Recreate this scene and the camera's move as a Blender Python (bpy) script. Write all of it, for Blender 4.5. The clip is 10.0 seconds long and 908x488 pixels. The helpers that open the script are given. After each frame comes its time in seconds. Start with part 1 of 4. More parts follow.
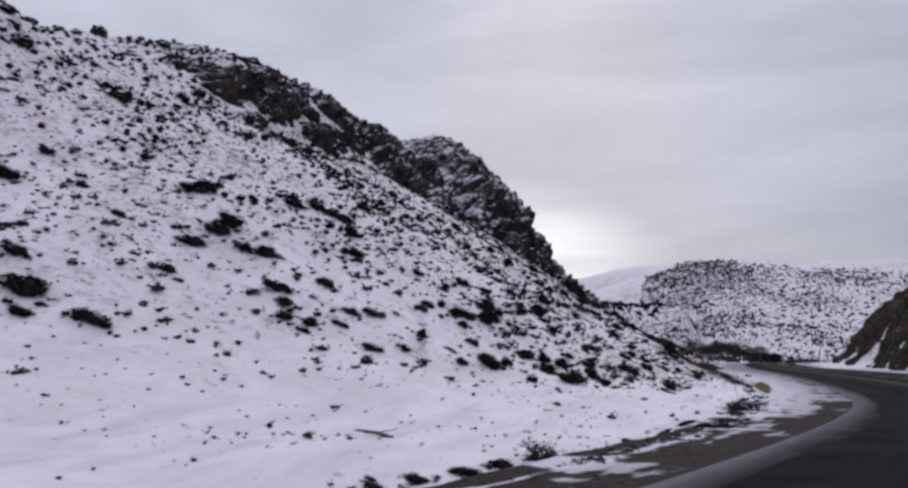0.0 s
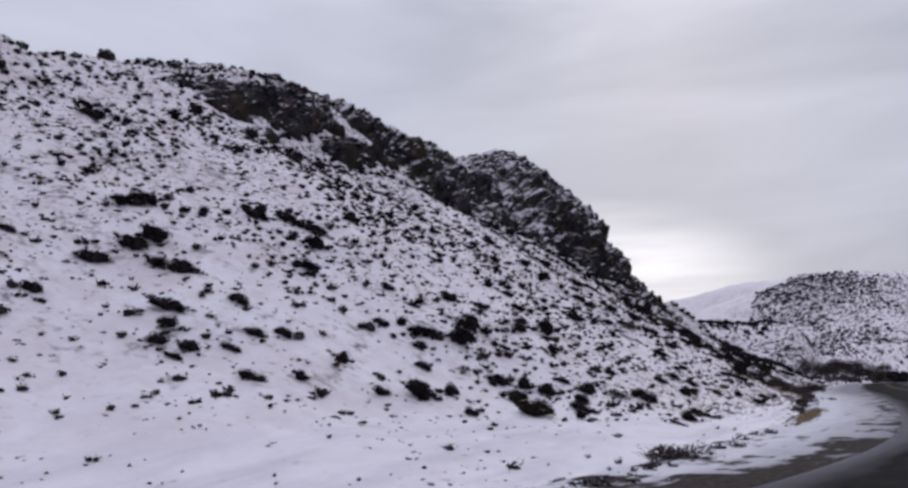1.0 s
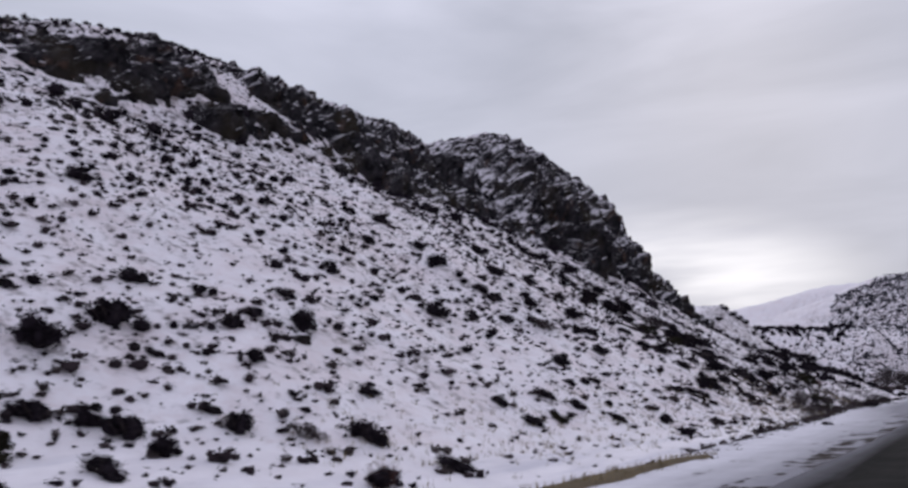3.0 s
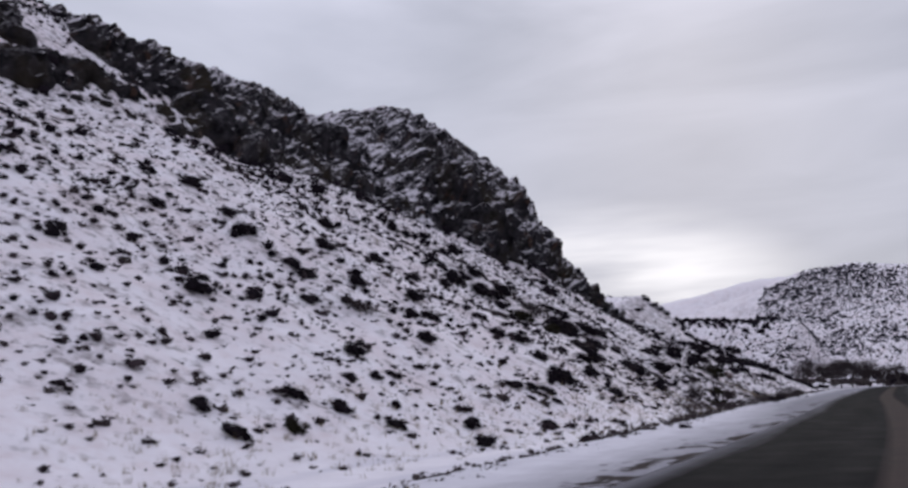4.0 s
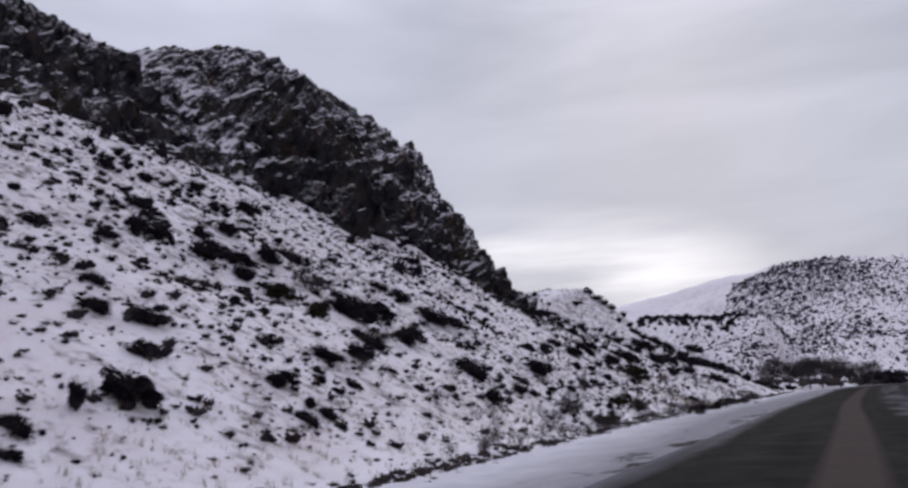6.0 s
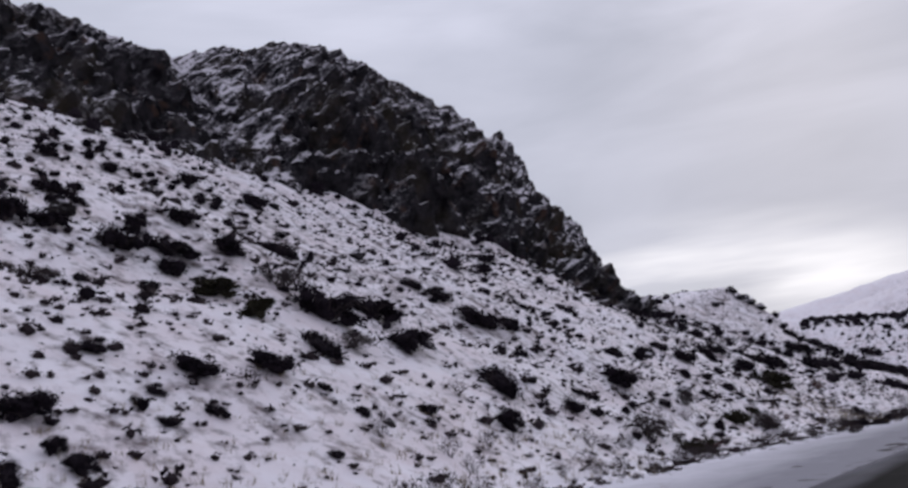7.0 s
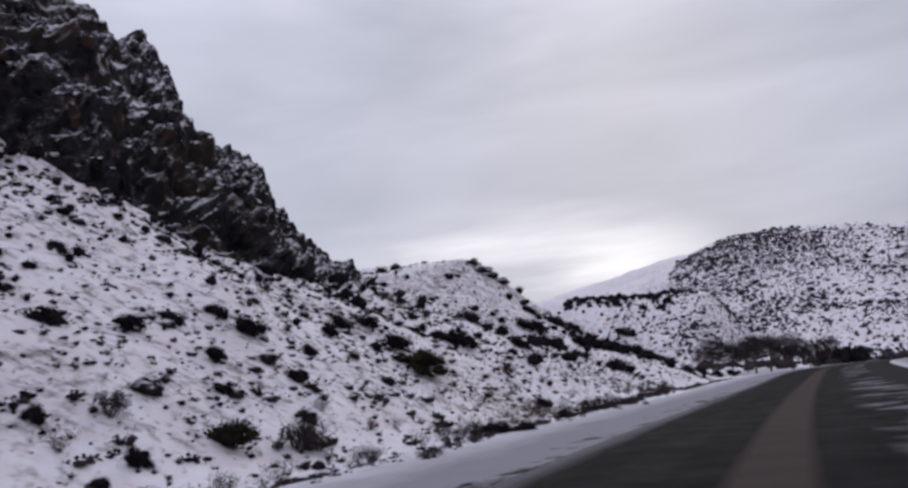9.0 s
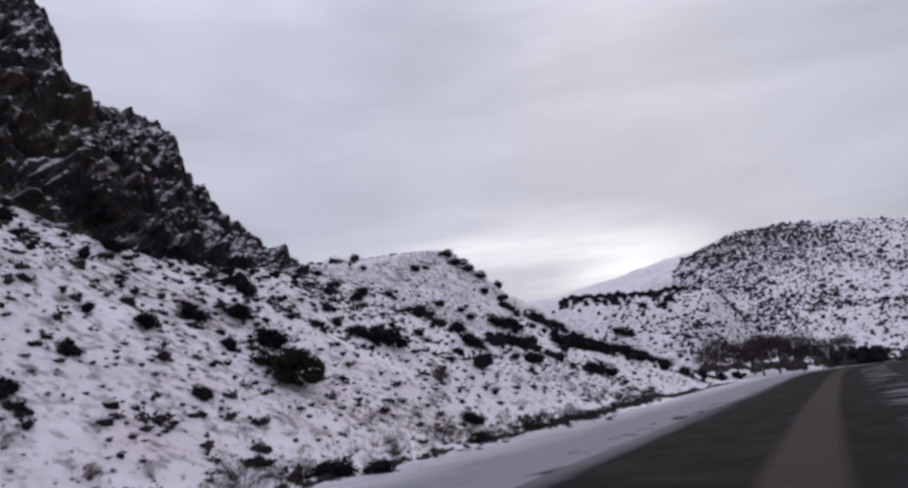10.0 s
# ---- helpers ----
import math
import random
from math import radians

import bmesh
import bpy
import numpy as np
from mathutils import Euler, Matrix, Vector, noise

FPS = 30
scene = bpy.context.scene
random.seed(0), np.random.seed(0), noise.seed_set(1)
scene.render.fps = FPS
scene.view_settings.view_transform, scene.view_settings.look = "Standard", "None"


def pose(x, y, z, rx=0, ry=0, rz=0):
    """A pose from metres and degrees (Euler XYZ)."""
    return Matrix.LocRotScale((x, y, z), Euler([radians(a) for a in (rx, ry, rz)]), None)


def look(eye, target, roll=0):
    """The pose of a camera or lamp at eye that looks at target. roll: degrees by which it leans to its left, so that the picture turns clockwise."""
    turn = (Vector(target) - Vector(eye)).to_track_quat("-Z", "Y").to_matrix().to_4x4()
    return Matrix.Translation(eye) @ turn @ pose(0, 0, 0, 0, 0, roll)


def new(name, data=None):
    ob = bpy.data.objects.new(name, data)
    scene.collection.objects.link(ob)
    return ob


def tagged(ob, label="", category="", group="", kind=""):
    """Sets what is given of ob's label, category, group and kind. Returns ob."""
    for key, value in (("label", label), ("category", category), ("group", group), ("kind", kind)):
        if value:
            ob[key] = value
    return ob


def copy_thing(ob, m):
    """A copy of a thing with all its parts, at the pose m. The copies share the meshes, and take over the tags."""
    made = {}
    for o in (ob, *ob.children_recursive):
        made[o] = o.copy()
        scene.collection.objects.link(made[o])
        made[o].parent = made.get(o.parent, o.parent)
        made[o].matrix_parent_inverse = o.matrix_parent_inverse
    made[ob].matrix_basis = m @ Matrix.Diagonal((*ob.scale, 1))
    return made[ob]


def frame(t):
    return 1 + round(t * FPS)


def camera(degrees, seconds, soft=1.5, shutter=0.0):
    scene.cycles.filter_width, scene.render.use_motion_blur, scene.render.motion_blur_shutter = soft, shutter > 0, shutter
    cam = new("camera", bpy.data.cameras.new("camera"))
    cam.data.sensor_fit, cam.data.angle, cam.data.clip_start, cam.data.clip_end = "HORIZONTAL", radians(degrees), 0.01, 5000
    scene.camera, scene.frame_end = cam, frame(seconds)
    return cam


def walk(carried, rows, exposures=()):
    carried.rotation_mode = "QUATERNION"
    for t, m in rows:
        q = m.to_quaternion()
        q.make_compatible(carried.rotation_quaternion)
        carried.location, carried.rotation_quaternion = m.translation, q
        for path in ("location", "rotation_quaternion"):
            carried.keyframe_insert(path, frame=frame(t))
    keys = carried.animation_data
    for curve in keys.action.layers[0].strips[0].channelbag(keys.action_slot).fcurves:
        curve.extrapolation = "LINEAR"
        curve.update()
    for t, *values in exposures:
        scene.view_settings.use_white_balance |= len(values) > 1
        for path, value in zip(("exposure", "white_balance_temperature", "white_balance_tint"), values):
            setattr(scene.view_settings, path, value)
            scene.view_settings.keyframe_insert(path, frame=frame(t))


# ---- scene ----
cam = camera(60.6, 10.0, soft=2.8, shutter=0.15)
PATH = [
    (0, (0.023, 2.917, 1.275), (0.016, 4.894, 1.574), -0.5),
    (0.5, (2.76, 5.704, 1.242), (2.716, 7.667, 1.625), -0.3),
    (1, (5.33, 8.968, 1.206), (5.051, 10.913, 1.578), -1.7),
    (1.5, (7.728, 12.399, 1.244), (7.308, 14.317, 1.623), -2.0),
    (2, (10.087, 15.89, 1.219), (9.478, 17.757, 1.595), -3.4),
    (2.5, (12.251, 19.64, 1.232), (11.673, 21.509, 1.647), -0.8),
    (2.7, (13.013, 21.342, 1.242), (12.474, 23.223, 1.658), -1.3),
    (3.8, (17.32, 29.637, 1.33), (16.951, 31.561, 1.728), -2.4),
    (4, (18.086, 31.321, 1.324), (17.741, 33.251, 1.714), -2.4),
    (4.5, (19.841, 35.78, 1.378), (19.568, 37.721, 1.777), -2.4),
    (5, (21.444, 40.342, 1.428), (21.139, 42.278, 1.827), -3.5),
    (5.5, (23.119, 44.764, 1.463), (22.836, 46.701, 1.872), -2.9),
    (5.7, (23.874, 46.742, 1.488), (23.594, 48.681, 1.891), -3.0),
    (6.8, (27.312, 58.099, 1.279), (26.769, 59.973, 1.717), -5.3),
    (7, (27.795, 59.752, 1.331), (27.135, 61.579, 1.805), -4.9),
    (7.5, (29.426, 63.74, 1.418), (28.69, 65.537, 1.895), -5.4),
    (8, (31.002, 68.137, 1.401), (30.549, 70.035, 1.839), -4.5),
    (8.5, (32.616, 73.2, 1.292), (32.357, 75.143, 1.688), -5.5),
    (9, (34.364, 78.446, 1.315), (34.165, 80.398, 1.702), -6.1),
    (9.5, (36.066, 83.377, 1.279), (35.853, 85.329, 1.661), -6.6),
    (10, (37.261, 88.494, 1.302), (37.042, 90.442, 1.698), -6.3),
]
walk(cam, [(t, look(eye, target, roll)) for t, eye, target, roll in PATH])

# the road's straight runs along ALONG; s is metres along it, q metres to its left, from ORIGIN
ORIGIN, ALONG, ACROSS = (26.0, 80.0), (0.3313, 0.9435), (-0.9435, 0.3313)


def plan(s, q):
    return ORIGIN[0] + ALONG[0] * s + ACROSS[0] * q, ORIGIN[1] + ALONG[1] * s + ACROSS[1] * q


def unplan(x, y):
    x, y = x - ORIGIN[0], y - ORIGIN[1]
    return ALONG[0] * x + ALONG[1] * y, ACROSS[0] * x + ACROSS[1] * y


# ---- world, sun and exposure ----
world = bpy.data.worlds.new("overcast_sky")
scene.world = world
world.use_nodes = True
W = world.node_tree
W.nodes.clear()


def wn(kind, **values):
    n = W.nodes.new(kind)
    for k, v in values.items():
        n.inputs[k].default_value = v
    return n


sky = W.nodes.new("ShaderNodeTexSky")
sky.sky_type, sky.sun_disc = "NISHITA", False
SUN_ELEVATION, SUN_ROTATION = radians(24), radians(8)
sky.sun_elevation, sky.sun_rotation = SUN_ELEVATION, SUN_ROTATION
coords = W.nodes.new("ShaderNodeTexCoord")
stretch = wn("ShaderNodeMapping", Scale=(1.0, 1.0, 4.2))
W.links.new(coords.outputs["Generated"], stretch.inputs["Vector"])
clouds = wn("ShaderNodeTexNoise", Scale=2.1, Detail=5.0, Roughness=0.5, Distortion=0.5)
W.links.new(stretch.outputs["Vector"], clouds.inputs["Vector"])
deck = W.nodes.new("ShaderNodeValToRGB")
deck.color_ramp.elements[0].position, deck.color_ramp.elements[0].color = 0.30, (0.425, 0.444, 0.54, 1)
deck.color_ramp.elements[1].position, deck.color_ramp.elements[1].color = 0.68, (0.62, 0.632, 0.757, 1)
W.links.new(clouds.outputs["Fac"], deck.inputs["Fac"])
# the cloud thins towards the low sun and the deck is a little brighter overhead
split = W.nodes.new("ShaderNodeSeparateXYZ")
W.links.new(coords.outputs["Generated"], split.inputs["Vector"])
lift = wn("ShaderNodeMapRange", **{"From Min": 0.0, "From Max": 1.0, "To Min": 0.87, "To Max": 1.42})
W.links.new(split.outputs["Z"], lift.inputs["Value"])
# and thicker to the east
east = W.nodes.new("ShaderNodeVectorMath")
east.operation = "DOT_PRODUCT"
east.inputs[1].default_value = (math.sin(radians(60)), math.cos(radians(60)), 0.0)
W.links.new(coords.outputs["Generated"], east.inputs[0])
thick = wn("ShaderNodeMapRange", **{"From Min": -1.0, "From Max": 1.0, "To Min": 1.09, "To Max": 0.89})
W.links.new(east.outputs["Value"], thick.inputs["Value"])
level = W.nodes.new("ShaderNodeMath")
level.operation = "MULTIPLY"
W.links.new(lift.outputs["Result"], level.inputs[0])
W.links.new(thick.outputs["Result"], level.inputs[1])
bright = W.nodes.new("ShaderNodeVectorMath")
bright.operation = "SCALE"
W.links.new(deck.outputs["Color"], bright.inputs[0])
W.links.new(level.outputs["Value"], bright.inputs["Scale"])
# the deck thins in streaks low down, where the sun stands behind it
toward = W.nodes.new("ShaderNodeVectorMath")
toward.operation = "DOT_PRODUCT"
toward.inputs[1].default_value = Vector((math.sin(radians(-4)), math.cos(radians(-4)), 3.4 * math.tan(radians(7)))).normalized()
unit = W.nodes.new("ShaderNodeVectorMath")
unit.operation = "NORMALIZE"
W.links.new(coords.outputs["Generated"], unit.inputs[0])
squash = wn("ShaderNodeMapping", Scale=(1.0, 1.0, 3.4))
W.links.new(unit.outputs["Vector"], squash.inputs["Vector"])
squashed = W.nodes.new("ShaderNodeVectorMath")
squashed.operation = "NORMALIZE"
W.links.new(squash.outputs["Vector"], squashed.inputs[0])
W.links.new(squashed.outputs["Vector"], toward.inputs[0])
rift_scale = wn("ShaderNodeMapping", Scale=(1.6, 1.6, 11.0), Location=(0.35, 0.2, 0.4))
W.links.new(unit.outputs["Vector"], rift_scale.inputs["Vector"])
rift = wn("ShaderNodeTexNoise", Scale=1.5, Detail=4.0)
W.links.new(rift_scale.outputs["Vector"], rift.inputs["Vector"])
rift_cut = wn("ShaderNodeMapRange", **{"From Min": 0.38, "From Max": 0.62, "To Min": 0.1, "To Max": 0.95})
W.links.new(rift.outputs["Fac"], rift_cut.inputs["Value"])
low = wn("ShaderNodeMapRange", **{"From Min": 0.945, "From Max": 0.995, "To Min": 0.0, "To Max": 1.0})
low.interpolation_type = "SMOOTHSTEP"
W.links.new(toward.outputs["Value"], low.inputs["Value"])
rift_low = W.nodes.new("ShaderNodeMath")
rift_low.operation = "MULTIPLY"
W.links.new(rift_cut.outputs["Result"], rift_low.inputs[0])
W.links.new(low.outputs["Result"], rift_low.inputs[1])
sky_dim = W.nodes.new("ShaderNodeVectorMath")
sky_dim.operation = "SCALE"
sky_dim.inputs["Scale"].default_value = 0.08
W.links.new(sky.outputs["Color"], sky_dim.inputs[0])
veil = W.nodes.new("ShaderNodeMixRGB")
veil.inputs["Fac"].default_value = 0.93
W.links.new(sky_dim.outputs["Vector"], veil.inputs[1])
W.links.new(bright.outputs["Vector"], veil.inputs[2])
glow = W.nodes.new("ShaderNodeMixRGB")
glow.inputs[2].default_value = (1.16, 1.13, 1.16, 1)
W.links.new(rift_low.outputs["Value"], glow.inputs["Fac"])
W.links.new(veil.outputs["Color"], glow.inputs[1])
back = wn("ShaderNodeBackground", Strength=1.0)
W.links.new(glow.outputs["Color"], back.inputs["Color"])
W.links.new(back.outputs["Background"], W.nodes.new("ShaderNodeOutputWorld").inputs["Surface"])

sun = new("sun", bpy.data.lights.new("sun", "SUN"))
sun.data.energy, sun.data.angle, sun.data.color = 0.5, radians(40), (1.0, 0.96, 0.92)
sun.matrix_world = pose(0, 0, 200, 90 - 24, 0, 180 - 8)


# ---- materials ----
class Mat:
    """A small builder for node materials in object or world space."""

    def __init__(self, name, rough=0.8, spec=0.3):
        self.m = bpy.data.materials.new(name)
        self.m.use_nodes = True
        self.t = self.m.node_tree
        self.b = self.t.nodes["Principled BSDF"]
        self.b.inputs["Roughness"].default_value = rough
        self.b.inputs["Specular IOR Level"].default_value = spec
        self.geo = self.t.nodes.new("ShaderNodeNewGeometry")

    def node(self, kind, **values):
        n = self.t.nodes.new(kind)
        for k, v in values.items():
            n.inputs[k].default_value = v
        return n

    def link(self, a, b):
        self.t.links.new(a, b)

    def pos(self, scale=(1, 1, 1), turn=(0, 0, 0)):
        n = self.node("ShaderNodeMapping", Scale=scale, Rotation=turn)
        self.link(self.geo.outputs["Position"], n.inputs["Vector"])
        return n.outputs["Vector"]

    def noise(self, scale, detail=4.0, rough=0.55, vec=None, distortion=0.0):
        n = self.node("ShaderNodeTexNoise", Scale=scale, Detail=detail, Roughness=rough, Distortion=distortion)
        self.link(vec if vec is not None else self.geo.outputs["Position"], n.inputs["Vector"])
        return n.outputs["Fac"]

    def map(self, fac, a, b, lo=0.0, hi=1.0):
        n = self.node("ShaderNodeMapRange", **{"From Min": a, "From Max": b, "To Min": lo, "To Max": hi})
        self.link(fac, n.inputs["Value"])
        return n.outputs["Result"]

    def math(self, op, a, b):
        n = self.t.nodes.new("ShaderNodeMath")
        n.operation = op
        for i, v in enumerate((a, b)):
            if isinstance(v, (int, float)):
                n.inputs[i].default_value = v
            else:
                self.link(v, n.inputs[i])
        return n.outputs["Value"]

    def mix(self, fac, a, b):
        n = self.t.nodes.new("ShaderNodeMixRGB")
        for i, v in ((0, fac), (1, a), (2, b)):
            if isinstance(v, (int, float)):
                n.inputs[i].default_value = v
            elif isinstance(v, tuple):
                n.inputs[i].default_value = (*v, 1)
            else:
                self.link(v, n.inputs[i])
        return n.outputs["Color"]

    def bump(self, height, strength=0.4, distance=0.05):
        n = self.node("ShaderNodeBump", Strength=strength, Distance=distance)
        self.link(height, n.inputs["Height"])
        self.link(n.outputs["Normal"], self.b.inputs["Normal"])

    def up(self):
        n = self.t.nodes.new("ShaderNodeSeparateXYZ")
        self.link(self.geo.outputs["Normal"], n.inputs["Vector"])
        return n.outputs["Z"]

    def colour(self, c):
        self.link(c, self.b.inputs["Base Color"])
        return self.m


SNOW, SNOW_SHADE = (0.88, 0.84, 0.895), (0.76, 0.718, 0.77)
SOIL, SOIL_DARK, STRAW = (0.125, 0.085, 0.083), (0.042, 0.031, 0.034), (0.27, 0.21, 0.12)


def snow_ground():
    """Thin snow over soil, stones and dead grass; it wears through in streaks down the slope."""
    m = Mat("thin_snow", 0.75, 0.25)
    fine = m.noise(2.6, 5.0, 0.62)
    axes = []
    for way, scale in (((*ALONG, 0), 1.5), ((*ACROSS, 0), 0.7), ((0, 0, 1), 0.7)):
        dot = m.t.nodes.new("ShaderNodeVectorMath")
        dot.operation = "DOT_PRODUCT"
        dot.inputs[1].default_value = [c * scale for c in way]
        m.link(m.geo.outputs["Position"], dot.inputs[0])
        axes.append(dot.outputs["Value"])
    trail = m.t.nodes.new("ShaderNodeCombineXYZ")
    for k in range(3):
        m.link(axes[k], trail.inputs[k])
    streak = m.noise(1.0, 5.0, 0.62, trail.outputs["Vector"], 0.4)
    broad = m.noise(0.06, 3.0)
    snow = m.mix(m.map(m.noise(0.8, 5.0, 0.65), 0.3, 0.7), SNOW, SNOW_SHADE)
    snow = m.mix(m.math("MULTIPLY", m.map(m.noise(1.7, 5.0, 0.7), 0.49, 0.70, 0, 0.38), m.map(m.up(), 0.99, 0.93)), snow, (0.56, 0.44, 0.45))
    snow = m.mix(m.math("MULTIPLY", m.map(m.noise(0.42, 4.0, 0.6), 0.42, 0.66, 0, 0.42), m.map(m.up(), 0.99, 0.93)), snow, (0.68, 0.56, 0.58))
    # wind ripples on the level ground, their shading painted as grey-blue bands
    ripple_shade = m.node("ShaderNodeMapping", Scale=(0.13, 1.5, 0.5))
    m.link(trail.outputs["Vector"], ripple_shade.inputs["Vector"])
    ripple_shade = m.noise(1.0, 4.0, 0.6, ripple_shade.outputs["Vector"])
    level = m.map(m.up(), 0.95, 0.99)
    snow = m.mix(m.math("MULTIPLY", level, m.map(ripple_shade, 0.46, 0.68, 0, 0.75)), snow, (0.58, 0.56, 0.64))
    soil = m.mix(m.map(m.noise(5.0, 3.0), 0.35, 0.65), SOIL_DARK, SOIL)
    soil = m.mix(m.map(m.noise(0.4, 3.0), 0.60, 0.76, 0, 0.5), soil, STRAW)
    # steeper ground holds less snow
    steep = m.map(m.up(), 0.97, 0.80, -0.075, 0.02)
    mid = m.noise(0.9, 4.0, 0.6)
    bare = m.math("ADD", m.math("MULTIPLY", streak, 0.14), m.math("MULTIPLY", fine, 0.56))
    bare = m.math("ADD", m.math("ADD", bare, m.math("MULTIPLY", mid, 0.30)), steep)
    bare = m.math("ADD", bare, m.map(broad, 0.3, 0.7, -0.03, 0.03))
    along = m.t.nodes.new("ShaderNodeVectorMath")
    along.operation = "DOT_PRODUCT"
    along.inputs[1].default_value = (*ALONG, 0)
    m.link(m.geo.outputs["Position"], along.inputs[0])
    bare = m.math("ADD", bare, m.map(along.outputs["Value"], 30.0, 115.0, -0.015, 0.015))
    m.bump(m.noise(1.5, 6.0, 0.6), 0.5, 0.12)
    return m.colour(m.mix(m.map(bare, 0.505, 0.64, 0, 0.9), snow, soil))


def rock_face(name, cover=0.0, brown=0.0):
    m = Mat(name, 0.9, 0.03)
    big, mid, fine = m.noise(0.25, 4.0), m.noise(1.1, 5.0, 0.6), m.noise(4.5, 5.0, 0.65)
    c = m.mix(m.map(mid, 0.35, 0.65), (0.006, 0.0055, 0.007), (0.040, 0.036, 0.040))
    c = m.mix(m.map(big, 0.50, 0.68, brown, 0.7), c, (0.045, 0.036, 0.024))
    c = m.mix(m.map(m.noise(0.8, 4.0, 0.6), 0.58, 0.68, 0, 0.8), c, (0.07, 0.042, 0.032))
    c = m.mix(m.map(fine, 0.55, 0.75, 0, 0.55), c, (0.02, 0.02, 0.022))
    lies = m.t.nodes.new("ShaderNodeAttribute")
    lies.attribute_name = "snow"
    lies = lies.outputs["Fac"]
    # snow lies on what faces up, in crumbs and thin lines
    hold = m.math("ADD", m.map(m.up(), 0.1, 0.9, -0.1, 0.9), m.map(fine, 0.3, 0.7, -0.38, 0.38))
    hold = m.math("ADD", hold, m.map(m.noise(0.55, 4.0, 0.6), 0.3, 0.7, -0.22, 0.22))
    hold = m.math("ADD", hold, m.map(m.noise(0.13, 2.0), 0.35, 0.65, -0.02 + cover, 0.24 + cover))
    hold = m.math("ADD", hold, lies)
    dust = m.math("MULTIPLY", m.map(m.noise(3.2, 6.0, 0.7), 0.46, 0.66, 0, 0.7 + cover), m.map(m.up(), -0.1, 0.45))
    dust = m.math("MULTIPLY", dust, m.map(m.math("ADD", m.noise(0.2, 3.0), lies), 0.35, 0.65, 0.1, 1.0))
    c = m.mix(dust, c, SNOW_SHADE)
    m.bump(m.math("ADD", m.noise(2.2, 8.0, 0.7), m.math("MULTIPLY", fine, 0.5)), 0.9, 0.25)
    return m.colour(m.mix(m.map(hold, 0.60, 0.84, 0, 0.92), c, SNOW_SHADE))


def asphalt():
    """Wet winter asphalt; UV x runs across the road (0 left edge, 1 right edge), y along it in metres."""
    m = Mat("wet_asphalt", 0.75, 0.015)
    uv = m.t.nodes.new("ShaderNodeUVMap")
    sep = m.t.nodes.new("ShaderNodeSeparateXYZ")
    m.link(uv.outputs["UV"], sep.inputs["Vector"])
    across = sep.outputs["X"]
    long = m.node("ShaderNodeMapping", Scale=(9.0, 0.06, 1.0))
    m.link(uv.outputs["UV"], long.inputs["Vector"])
    lanes = m.noise(1.0, 4.0, 0.55, long.outputs["Vector"])
    grain = m.noise(40.0, 3.0)
    blot = m.noise(0.8, 4.0)
    c = m.mix(m.map(lanes, 0.3, 0.7), (0.005, 0.005, 0.006), (0.013, 0.012, 0.013))
    c = m.mix(m.map(grain, 0.4, 0.7, 0, 0.35), c, (0.028, 0.026, 0.027))
    # sand left between the wheel tracks along the middle of the road
    mid = m.math("SUBTRACT", 1.0, m.map(m.math("ABSOLUTE", m.math("SUBTRACT", across, 0.51), 0.0), 0.05, 0.08))
    mid = m.math("MULTIPLY", mid, m.map(blot, 0.25, 0.6, 0.45, 0.85))
    c = m.mix(mid, c, (0.075, 0.058, 0.053))
    # slush thrown to the left edge and in patches on the right lane
    edge = m.math("ADD", m.map(across, 0.26, 0.0, -0.65, 0.38), m.math("MULTIPLY", lanes, 0.6))
    edge = m.math("ADD", edge, m.math("MULTIPLY", blot, 0.25))
    c = m.mix(m.map(edge, 0.42, 0.9, 0, 0.56), c, (0.34, 0.33, 0.37))
    right = m.math("MULTIPLY", m.map(across, 0.70, 0.78), m.map(m.noise(0.5, 4.0, 0.6, m.pos((1, 1, 1))), 0.5, 0.68, 0, 0.45))
    c = m.mix(right, c, (0.50, 0.49, 0.56))
    m.link(m.map(blot, 0.3, 0.7, 0.72, 0.92), m.b.inputs["Roughness"])
    m.bump(grain, 0.25, 0.01)
    return m.colour(c)


